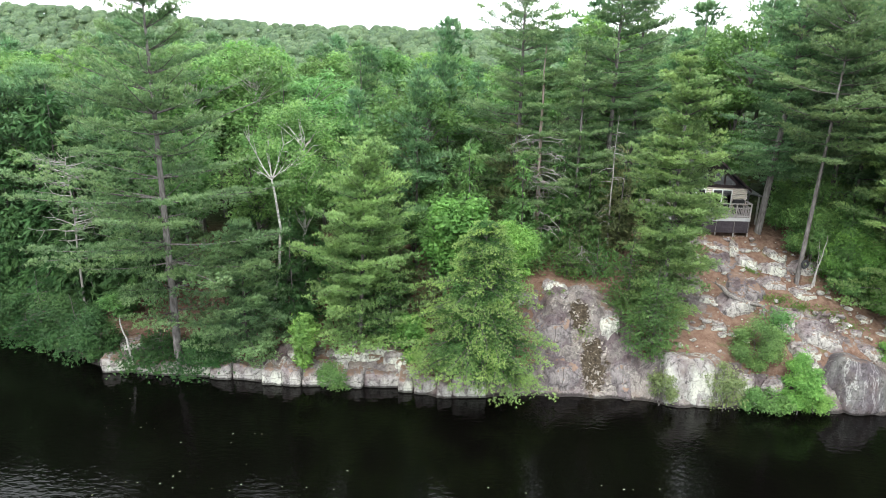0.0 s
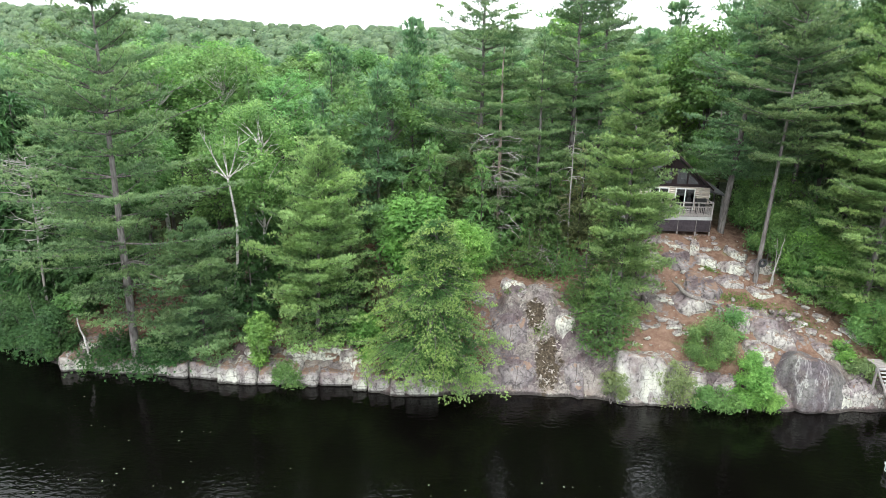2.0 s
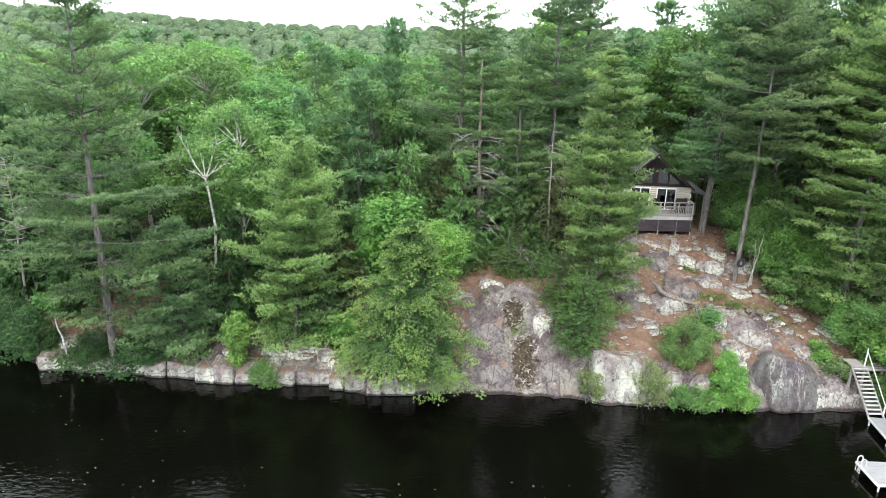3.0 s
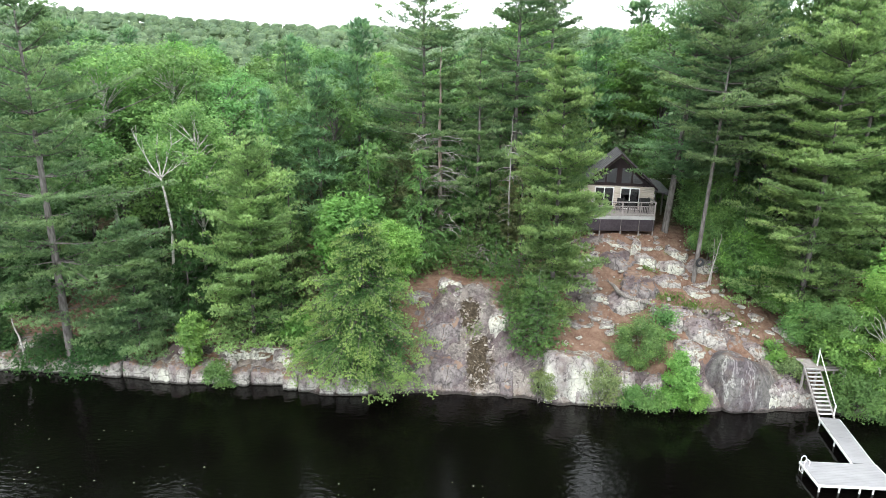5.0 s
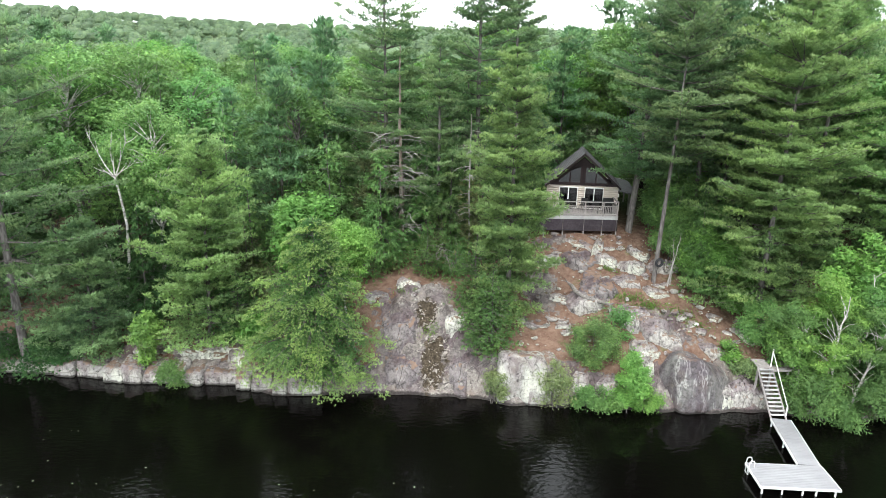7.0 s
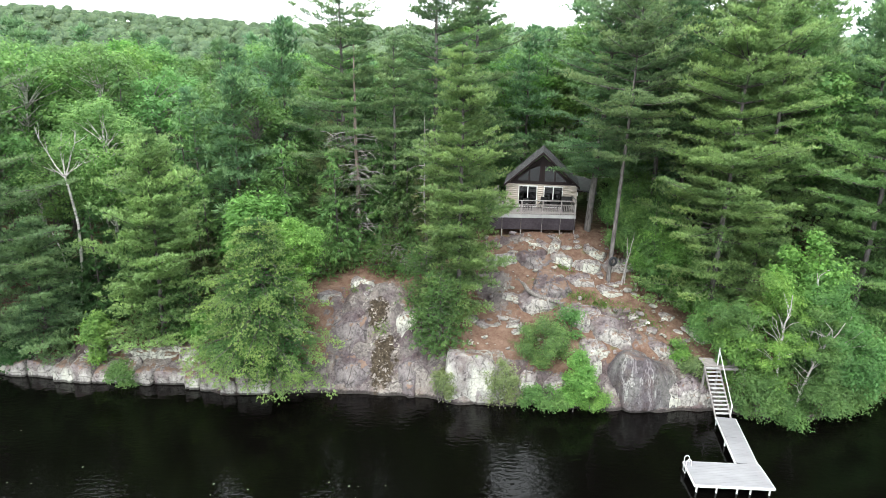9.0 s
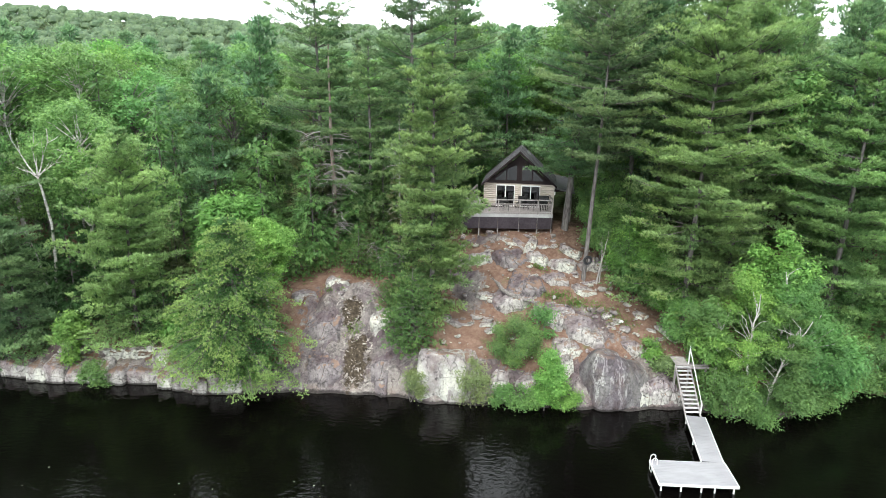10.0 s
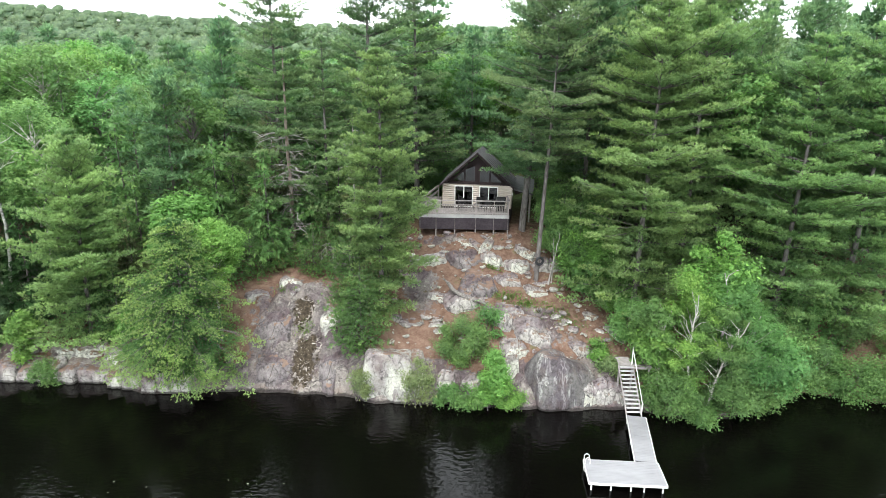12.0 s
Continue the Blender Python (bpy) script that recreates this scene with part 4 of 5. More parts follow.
for seed, at, dims, yaw, tilt in ((5, (14.0, 33.85, 0.15), (1.42, 1.35, 2.5), -4, -10), (6, (15.6, 33.95, 0.1), (0.62, 1.25, 2.3), 4, -8), (8, (15.2, 33.0, -0.4), (0.9, 0.6, 1.2), 6, -6)):
    V, F = block_mesh(seed, dims, 30, 0.3)
    ob = new("rock_outcrop", mesh_from("rock_outcrop", V, [F], M_ROCK_PALE, True))
    ob.matrix_basis = pose(*at, tilt, 0, yaw)
    tagged(ob, "pale blocky granite outcrop at the water", "rock", "split granite blocks")

rl = R_(52)
x = -22.4
k = 0
while x < 0.2:
    w, h = rl.uniform(0.4, 1.5), rl.uniform(0.75, 1.0) * (0.75 if x < -14 else 1.0)
    V, F = block_mesh(40 + k, (w * 1.03, rl.uniform(0.7, 1.0), h + 0.4))
    ob = new("ledge_rock", mesh_from("ledge_rock", V, [F], M_ROCK_PALE if k % 3 == 0 else M_ROCK, True))
    ob.matrix_basis = pose(x + w, float(shore(x + w)) + rl.uniform(0.55, 0.75), -0.35, rl.uniform(-4, 6), 0, rl.uniform(-8, 8))
    tagged(ob, "cracked grey granite ledge block along the water", "rock", "shore ledge")
    if rl.uniform() < 0.5:
        V, F = block_mesh(340 + k, (w * rl.uniform(0.6, 1.0), 0.5, 0.3))
        ob = new("ledge_rock", mesh_from("ledge_rock", V, [F], M_ROCK_PALE, True))
        ob.matrix_basis = pose(*foot(x + w, float(shore(x + w)) + rl.uniform(1.7, 2.4), 0.05), rl.uniform(-4, 8), 0, rl.uniform(-25, 25))
        tagged(ob, "flat granite block set back on the ledge", "rock", "shore ledge")
    x += 2 * w * rl.uniform(0.95, 1.06)
    k += 1
PALE, GREY, DARK = M_ROCK_PALE, M_ROCK, M_ROCK_LILAC


def bedrock(seed, x, y, a, b2, h, mat, label, yaw=0.0, cuts=7, tip_y=0.0, group="bedrock outcrops"):
    """Bare rock that breaks out of the slope: an angular plan, a cut top and a steep broken front."""
    r = R_(seed)
    nt, nr = 72, 22
    th = np.linspace(0, 2 * np.pi, nt, endpoint=False)
    q = np.concatenate([np.linspace(0.02, 0.8, nr - 8), np.linspace(0.86, 1.06, 8)])
    c, sn = np.cos(th), np.sin(th)
    N = r.uniform(0, 2 * np.pi, 9)
    edge = ((np.maximum(np.cos(th[:, None] - N), 0) / r.uniform(0.75, 1.05, 9)) ** 14).sum(1) ** (-1 / 14)
    edge = np.clip(edge, 0.55, 1.25) * (1 + 0.05 * np.sin(th * 9 + r.uniform(0, 6)) + 0.04 * np.sin(th * 17 + r.uniform(0, 6)))
    U, W = (edge * c)[:, None] * q, (edge * sn)[:, None] * q
    ca, sa = math.cos(radians(yaw)), math.sin(radians(yaw))
    X, Y = x + U * a * ca - W * b2 * sa, y + U * a * sa + W * b2 * ca
    top = np.full(U.shape, 1.0) + tip_y * W
    for _ in range(cuts):
        d = r.uniform(0, 6.283)
        g0 = r.uniform(0.25, 1.3)
        top = np.minimum(top, r.uniform(0.85, 1.25) - g0 * (U * np.cos(d) + W * np.sin(d)) * r.uniform(0.5, 1.0))
    ridge = np.abs(wave(X, Y, 3.6 / max(a, 0.6), seed)) * 0.2 + np.abs(wave(X, Y, 7.0, seed + 1)) * 0.09 + wave(X, Y, 13.0, seed + 2) * 0.03
    # joints that part the rock into blocks
    for _ in range(3):
        d, o = r.uniform(0, 6.283), r.uniform(-0.5, 0.5)
        dist = np.abs(U * np.cos(d) + W * np.sin(d) - o + 0.06 * wave(X, Y, 2.5, seed + 3))
        ridge = ridge - 0.28 * np.exp(-(dist / 0.045) ** 2)
    rim = np.clip((1.0 - q) / 0.14, 0, 1) ** 0.55
    Z = land(X, Y) * 0.75 + float(land(x, y)) * 0.25 + 0.8 * h * (np.clip(top, 0.2, 1.3) + ridge) * rim[None, :] - 0.35 * (1 - rim[None, :])
    V = np.stack([X - x, Y - y, Z - float(land(x, y))], -1)
    i, j = np.meshgrid(np.arange(nt), np.arange(nr - 1), indexing="ij")
    i2 = (i + 1) % nt
    F = np.stack([i * nr + j, i * nr + j + 1, i2 * nr + j + 1, i2 * nr + j], -1).reshape(-1, 4)
    ob = new("bedrock", mesh_from("bedrock", V.reshape(-1, 3), [F], mat, True))
    ob.location = (x, y, float(land(x, y)))
    return tagged(ob, label, "rock", group)


ROCK_SAYS = {"p": "pale lichen-covered granite breaking out of the needle litter", "g": "grey granite slab breaking out of the slope",
             "d": "dark lilac-grey granite dome worn smooth on the slope"}
for k, (x, y, a, b2, h, m2, yaw) in enumerate([
        (21.45, 37.25, 1.25, 1.0, 0.6, "g", -25), (22.75, 36.1, 1.7, 0.95, 0.7, "g", -28), (21.7, 34.85, 1.0, 0.75, 0.6, "p", -15), (21.35, 34.0, 0.65, 0.7, 0.7, "p", 10),
        (19.4, 39.2, 1.4, 1.25, 0.45, "d", -20), (18.4, 38.1, 1.55, 0.8, 0.75, "g", -14), (16.7, 38.4, 0.65, 0.4, 0.3, "p", 10),
        (16.3, 41.6, 1.3, 0.6, 0.65, "p", 6), (18.4, 41.5, 1.2, 0.85, 0.8, "d", -6), (20.4, 41.7, 0.95, 0.65, 0.75, "p", 4), (22.2, 41.2, 1.1, 0.65, 0.85, "p", -6),
        (22.85, 42.7, 0.95, 0.5, 0.55, "p", -12), (20.2, 43.4, 0.35, 1.3, 0.4, "p", -22), (19.5, 43.2, 0.3, 1.1, 0.3, "g", 38), (18.3, 43.6, 0.3, 0.9, 0.25, "p", 50),
        (24.5, 41.6, 1.1, 0.7, 0.65, "g", -10), (23.2, 39.2, 0.85, 0.5, 0.4, "p", -20), (21.4, 40.0, 0.9, 0.6, 0.4, "g", -15), (28.15, 36.5, 0.85, 0.4, 0.35, "p", -32),
        (26.8, 37.8, 0.65, 0.35, 0.2, "p", -12), (26.75, 32.95, 1.2, 0.6, 0.75, "g", 5), (26.0, 32.75, 0.5, 0.5, 0.9, "p", 0), (27.7, 32.9, 0.5, 0.6, 0.7, "g", 0), (25.6, 35.2, 1.0, 0.6, 0.35, "g", -38), (17.3, 33.3, 0.6, 0.5, 0.6, "p", 8), (19.0, 33.2, 0.7, 0.5, 0.5, "g", -5),
        (6.6, 39.6, 0.9, 0.6, 0.45, "p", 8), (4.6, 38.6, 0.8, 0.5, 0.4, "g", 0), (9.9, 37.0, 0.9, 1.2, 0.35, "p", 15), (6.3, 36.6, 1.3, 1.5, 0.3, "d", 20), (6.6, 34.6, 1.2, 1.2, 0.25, "d", 5), (10.2, 34.6, 0.9, 1.4, 0.25, "d", 12),
        (-7.2, 35.9, 1.1, 0.6, 0.4, "p", -8), (-5.4, 36.1, 1.0, 0.7, 0.45, "p", 10), (-6.2, 37.2, 0.9, 0.5, 0.3, "g", 4), (-3.6, 35.6, 0.9, 0.7, 0.5, "p", 0)]):
    bedrock(700 + 7 * k, x, y, a, b2, h, {"p": PALE, "g": GREY, "d": DARK}[m2], ROCK_SAYS[m2], yaw)
SLOPE = [(14.75, 36.6, 0.42, 0.5, GREY), (14.15, 37.0, 0.5, 0.55, GREY), (24.9, 39.1, 0.26, 0.28, PALE), (28.3, 37.9, 0.5, 0.2, GREY), (26.5, 35.2, 0.3, 0.3, PALE),
         (25.9, 38.2, 0.3, 0.16, PALE), (17.9, 32.8, 0.45, 0.5, PALE), (20.3, 32.9, 0.4, 0.4, GREY), (27.5, 38.3, 0.35, 0.18, PALE)]
for k, (x, y, hw, hh, mat) in enumerate(SLOPE):
    what = {PALE: "pale lichened boulder bedded in needle litter", GREY: "grey granite boulder bedded in the slope"}[mat]
    rock_thing("boulder", 100 + k, foot(x, y, -0.12 + hh * 0.1), (hw * 1.0, hw * 0.72, hh * 0.62), mat, what, (k * 67) % 60 - 30, 20, "boulders on the slope", 14, 34, 0.05, res=(36, 20))
rb = R_(131)
for k, (cx, cy, n, sx, sy) in enumerate([(17.2, 42.6, 6, 1.6, 0.7), (21.2, 43.4, 7, 1.6, 0.6), (23.4, 40.4, 4, 1.0, 0.8), (20.3, 38.2, 5, 1.2, 0.7), (16.6, 36.3, 8, 1.1, 0.5), (24.6, 36.4, 7, 1.0, 0.9), (26.3, 34.9, 6, 0.8, 0.9), (8.4, 38.6, 6, 1.6, 0.6), (27.4, 36.2, 4, 1.0, 0.8)]):
    for q in range(n):
        x, y, w = cx + rb.normal() * sx * 0.6, cy + rb.normal() * sy * 0.6, rb.uniform(0.16, 0.42)
        rock_thing("flat_stone", 400 + 10 * k + q, foot(x, y, 0.0), (w, w * rb.uniform(0.35, 0.7), w * rb.uniform(0.2, 0.42)), PALE if rb.uniform() < 0.7 else GREY, "small angular granite stone sticking out of the needles", rb.uniform(-60, 60), rb.uniform(10, 35), "stones on the slope", 12, 40, 0.05, res=(18, 11))
# loose pale stones
rng = R_(140)
V0, F0 = rock_mesh(7, 8, 30, 0.05, 9, 6)
g = Geo()
for _ in range(300):
    x, y = rng.uniform(13.5, 28.5), 0
    y = float(shore(x)) + rng.uniform(2.2, 12.6)
    sz = 0.05 + 0.24 * rng.uniform() ** 4
    a = rng.uniform(0, 6.3)
    W = V0 * np.array([sz, sz * 0.7, sz * 0.5])
    W = np.stack([W[:, 0] * np.cos(a) - W[:, 1] * np.sin(a), W[:, 0] * np.sin(a) + W[:, 1] * np.cos(a), W[:, 2]], 1)
    g.add(W + np.array(foot(x, y, 0.1)), F0)
stones = new("loose_stones", g.mesh("loose_stones", M_ROCK_PALE))
tagged(stones, "scattered pale loose stones on the needle litter", "stones", kind="stuff")

# split flakes of stone lying in the two hollows of the slab
rng = R_(141)
g = Geo()
for cx, cy, n, sx, sy in ((8.1, 37.1, 150, 1.0, 0.8), (8.65, 34.7, 230, 1.0, 1.25), (8.4, 35.9, 50, 1.1, 0.5), (16.6, 36.6, 60, 0.9, 0.4), (18.6, 37.6, 40, 0.9, 0.4), (24.8, 36.6, 60, 0.7, 1.2), (25.8, 34.9, 50, 0.6, 0.9)):
    for _ in range(n):
        x, y = cx + rng.uniform(-1, 1) * sx, cy + rng.uniform(-1, 1) * sy
        sz = 0.035 + 0.1 * rng.uniform() ** 2
        a = rng.uniform(0, 6.3, 3)
        m2 = Euler((rng.normal() * 0.7, rng.normal() * 0.5, a[2])).to_matrix()
        W = V0 * np.array([sz, sz * rng.uniform(0.35, 0.7), sz * 0.22])
        g.add(W @ np.array(m2).T + np.array(foot(x, y, rng.uniform(0.02, 0.14))), F0)
chips = new("stone_flakes", g.mesh("stone_flakes", M_FLAKE))
tagged(chips, "pale split stone flakes heaped in the rock hollows", "stones", kind="stuff")

# thin grass and moss between the rocks
M_GRASS = foliage("short_grass", (0.11, 0.2, 0.05), (0.2, 0.31, 0.08), 0.02, 0.35)
rng = R_(142)
g = Geo()
for cx, cy, n, sx, sy in ((21.4, 38.6, 260, 0.9, 0.35), (22.6, 38.0, 220, 0.8, 0.3), (20.6, 40.9, 120, 0.6, 0.3), (25.4, 36.9, 160, 1.0, 0.6), (27.2, 34.4, 320, 0.6, 0.8), (24.2, 37.6, 160, 0.9, 0.5), (18.9, 39.6, 70, 0.3, 0.3), (6.6, 38.8, 120, 0.8, 0.3), (8.3, 36.2, 110, 0.5, 0.4), (27.9, 33.7, 160, 0.3, 0.5)):
    x, y = cx + rng.normal(size=n) * sx * 0.6, cy + rng.normal(size=n) * sy * 0.6
    C = np.stack([x, y, land(x, y) + 0.08], 1)
    blades(g, C, np.tile([0, 0, 1.0], (n, 1)), rng, 5, 0.11, 0.04, 0.6, 0.2, rng.uniform(0, 1, n))
grass = new("grass", g.mesh("grass", M_GRASS))
tagged(grass, "thin short grass between the rocks of the slope", "grass", kind="stuff")

# ---- forest behind ----


near = dict(step=0.4, k=5, blade=0.42, bw=0.13, whorl=0.9, segs=3)
rough_far = dict(step=0.6, k=4, blade=0.6, bw=0.24, whorl=1.0, segs=2)
wide = lambda f: (1 - f) ** 0.6
lib = [
    ("pine_tree", conifer(R_(201), 14, 0.15, 3.4, tall, **near), M_BARK, M_PINE_DARK, "forest pine among leafy trees", "pine", 14),
    ("pine_tree", conifer(R_(202), 14, 0.1, 3.0, cone, **near), M_BARK, M_PINE, "conical grey-green forest pine", "pine", 14),
    ("cedar_tree", spray_tree(R_(203), 11, 2.3, 1000, wide, k=7, blade=0.5, bw=0.16), M_BARK, M_CEDAR, "dense green cedar in the forest", "cedar", 11),
    ("cedar_tree", spray_tree(R_(204), 9, 1.7, 800, wide, k=7, blade=0.45, bw=0.13, droop=0.1), M_BARK, M_CEDAR_BROWN, "thin brownish cedar in the forest", "cedar", 9),
    ("leafy_tree", broadleaf(R_(205), 13, 3.2, 0.38, 56, 140, 0.125, rc=0.28), M_BARK, M_LEAF, "green broadleaf forest tree", "tree", 13),
    ("leafy_tree", broadleaf(R_(206), 12, 2.9, 0.35, 52, 140, 0.12, rc=0.28), M_BARK, M_LEAF_BRIGHT, "bright green broadleaf forest tree", "tree", 12),
    ("leafy_tree", broadleaf(R_(207), 14, 3.3, 0.45, 56, 140, 0.12, rc=0.26), M_BIRCH, M_LEAF, "forest birch with a rounded crown", "tree", 14),
    ("leafy_tree", broadleaf(R_(208), 10, 2.8, 0.05, 50, 140, 0.12, rc=0.28), M_BARK, M_LEAF, "low leafy understorey tree", "tree", 10),
    ("pine_tree", conifer(R_(211), 14, 0.4, 3.4, tall, **rough_far), M_BARK, M_PINE_DARK, "forest pine farther up the slope", "pine", 14),
    ("leafy_tree", broadleaf(R_(212), 13, 3.3, 0.6, 44, 100, 0.165, rc=0.28), M_BARK, M_LEAF, "green broadleaf tree farther up the slope", "tree", 13),
    ("leafy_tree", broadleaf(R_(213), 12, 3.1, 0.6, 44, 100, 0.16, rc=0.28), M_BARK, M_LEAF_BRIGHT, "bright broadleaf tree farther up the slope", "tree", 12),
    ("cedar_tree", spray_tree(R_(214), 12, 2.4, 420, wide, k=6, blade=0.6, bw=0.2, z0=0.4), M_BARK, M_CEDAR, "dark cedar farther up the slope", "cedar", 12),
]
# darker copies of two kinds, their shade painted into the leaves
lib.append(("cedar_tree", lib[2][1], M_BARK, M_LEAF_SHADE, "cedar of the shore wood with shade in its colour", "cedar", 11))
lib.append(("leafy_tree", lib[7][1], M_BARK, M_LEAF_SHADE, "understorey tree of the shore wood with shade in its colour", "tree", 10))
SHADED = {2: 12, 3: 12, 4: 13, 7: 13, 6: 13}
FAR_KIND = {0: 8, 1: 8, 2: 11, 3: 11, 4: 9, 5: 10, 6: 9}
made = {}


def forest(kind, x, y, height, yaw):
    """A forest tree of that kind, sharing its meshes with the others."""
    name, meshes, bark, leaf, label, cat, full_h = lib[kind]
    sc = height / full_h
    at = foot(x, y, -0.1)
    if kind not in made:
        made[kind] = tree(name, meshes, bark, leaf, at, label, cat, "forest trees", yaw, sc)
        return made[kind]
    ob = copy_thing(made[kind], pose(*at, 0, 0, yaw))
    ob.matrix_basis = pose(*at, 0, 0, yaw) @ Matrix.Diagonal((sc, sc, sc, 1))
    return ob


rf = R_(77)
yy = 44.0
while yy < 135:
    gap_w = 4.3 + (yy - 44) * 0.035
    half = 0.73 * yy + 4
    for x in np.arange(-half, half + 18, gap_w):
        px, py = x + rf.uniform(-0.45, 0.45) * gap_w, yy + rf.uniform(-0.45, 0.45) * gap_w
        if px > 13 and py > 66 and rf.uniform() < (0.3 if py < 85 else 0.75):
            continue
        pick, hgt, yaw = rf.uniform(), rf.uniform(0.8, 1.15), rf.uniform(0, 360)
        if 12.2 < px < 25.2 and py < 56.5 or -1 < px < 16 and py < 47:
            continue
        if px > 13:
            tallness = 1.05 if py < 72 and not 16 < px < 25 else 0.75
            pick *= 0.8 if px > 25 else 1
            kind = 0 if pick < 0.4 else 1 if pick < 0.6 else 4 if pick < 0.8 else 5
            h = min((18.5 if kind < 2 else 14) * tallness * hgt, 14.5 if 16 < px < 25 else 30)
        else:
            pick *= 0.5 if -9 < px and py < 64 else 1
            kind = 0 if pick < 0.1 else 1 if pick < 0.17 else 2 if pick < 0.27 else 3 if pick < 0.33 else 4 if pick < 0.6 else 5 if pick < 0.75 else 6
            h = (13.5 if kind < 2 else 10.5 if kind < 4 else 12.0) * hgt * (1 - 0.1 * (py > 80)) * (1.12 if px < -10 else 1) * (1.12 if py < 56 else 1)
        forest(FAR_KIND[kind] if py > 64 else kind, px, py, h, yaw)
    yy += gap_w

for x, y, h in ((19.5, 60.5, 13.0), (22.5, 62.5, 13.5), (17.6, 63.0, 13.0), (24.6, 60.0, 12.5)):
    forest(5, x, y, h, x * 40)

# left bank trees, some out of view, added to block sky reflected in the water
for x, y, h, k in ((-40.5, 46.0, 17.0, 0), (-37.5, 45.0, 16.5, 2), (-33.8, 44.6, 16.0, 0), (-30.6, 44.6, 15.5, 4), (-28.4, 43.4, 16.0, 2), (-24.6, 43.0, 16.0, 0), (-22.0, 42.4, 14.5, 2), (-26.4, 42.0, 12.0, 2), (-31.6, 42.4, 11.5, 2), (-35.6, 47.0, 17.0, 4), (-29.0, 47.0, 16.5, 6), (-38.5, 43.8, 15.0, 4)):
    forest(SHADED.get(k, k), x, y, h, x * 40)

# edge of the forest
for x0, x1, y0, y1, gp, kinds, h0, h1 in ((-34, -1, 39.5, 44.5, 2.9, (2, 3, 7, 2, 7, 4), 5, 9.5), (-1, 12, 43, 47, 2.4, (2, 3, 2, 7), 6, 11),
                                          (-36, -22, 39.6, 43, 2.6, (7, 2, 3, 2, 2), 3.5, 8), (25.6, 29, 40.8, 46, 1.9, (2, 7, 2, 7), 4, 7.5), (29, 46, 41, 46, 3.0, (2, 7, 2), 3, 7),
                                          (35.5, 50, 36, 40, 2.3, (7, 2, 7), 2.5, 5), (13, 27, 54.5, 60, 2.4, (2, 7, 2), 4, 8)):
    for x in np.arange(x0, x1, gp):
        for y in np.arange(y0, y1, gp):
            px, py = x + rf.uniform(-1, 1), y + rf.uniform(-1, 1)
            if py < shore(px) + 1.5:
                continue
            if abs(px - 6.0) < 1.1 and py < 45.5 or -23 < px < -14 and py < 43.5:
                continue
            kind = kinds[rf.integers(len(kinds))]
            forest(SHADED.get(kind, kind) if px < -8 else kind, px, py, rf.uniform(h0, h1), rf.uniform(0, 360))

# wooded hill in the distance
g = Geo()
rh = R_(88)
dome_v, dome_f = rock_mesh(9, 6, 6, 0.06, 9, 6)
yy = 136.0
while yy < 352:
    sp = 4.7 + (yy - 136) * 0.009
    xs = np.arange(-0.76 * yy - 10, 0.76 * yy + 25, sp)
    xs = xs + rh.uniform(-0.4, 0.4, len(xs)) * sp
    ys = yy + rh.uniform(-0.45, 0.45, len(xs)) * sp
    zs = land(xs, ys)
    for x, y, z in zip(xs, ys, zs):
        n = 120 if x < 0.12 * y + 15 else 40
        v = unit(rh.normal(size=(n, 3)))
        v[:, 2] = np.abs(v[:, 2]) * 1.3 - 0.5
        rr = rh.uniform(1.8, 3.5)
        hh = rr * rh.uniform(0.5, 1.2)
        C = np.array([x, y, z + hh]) + v * np.array([rr, rr, rr]) * rh.uniform(0.55, 1.12, (n, 1))
        core = dome_v * np.array([rr * 0.68, rr * 0.68, rr * 0.66]) + np.array([x, y, z + hh])
        g.add(core, dome_f, 0.45)
        leaves(g, C, v + [0, 0, 0.25], rh, 0.38 if n > 60 else 0.7, np.clip(rh.uniform(-0.3, 1.2) + 0.15 * rh.normal(size=n), 0, 1), 0.25)
    yy += sp
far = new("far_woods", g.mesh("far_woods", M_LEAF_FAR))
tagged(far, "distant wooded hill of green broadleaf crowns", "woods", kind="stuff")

# ---- cabin ----
CX0, CX1, CY0, CY1, CF, CW = 16.9, 22.15, 47.0, 50.4, 8.54, 10.36
RX, RZ, HW = 19.52, 12.75, 2.85
cabin = tagged(new("cabin"), "small A-frame log cabin with dark gable and wooden deck", "cabin")
cabin.matrix_basis = pose(19.5, 47.0, 0, 0, 0, -8) @ pose(-19.5, -47.0, 0)
M_ROOM = mottled("dark_room_boards", (0.03, 0.022, 0.018), (0.05, 0.04, 0.03), 4)
boxpart("floor_slab", (CX0, CX1, CY0, CY1, 7.0, CF - 0.01), M_DARKWOOD, cabin)
DOORS = [(17.78, 19.23), (19.70, 21.15)]
for name, dims in (("side_wall", (CX0, CX0 + 0.15, CY0 + 0.02, CY1, CF, CW)), ("side_wall", (CX1 - 0.15, CX1, CY0 + 0.02, CY1, CF, CW)), ("back_wall", (CX0 + 0.15, CX1 - 0.15, CY1 - 0.15, CY1, CF, CW))):
    boxpart(name, dims, M_ROOM if name == "back_wall" else M_LOG, cabin)
for a, b2 in ((CX0 + 0.15, DOORS[0][0]), (DOORS[0][1], DOORS[1][0]), (DOORS[1][1], CX1 - 0.15)):
    boxpart("front_wall", (a, b2, CY0 + 0.03, CY0 + 0.15, CF, CW), M_LOG, cabin)
boxpart("lintel", (DOORS[0][0], DOORS[1][1], CY0 + 0.035, CY0 + 0.15, 10.22, CW), M_LOG, cabin)
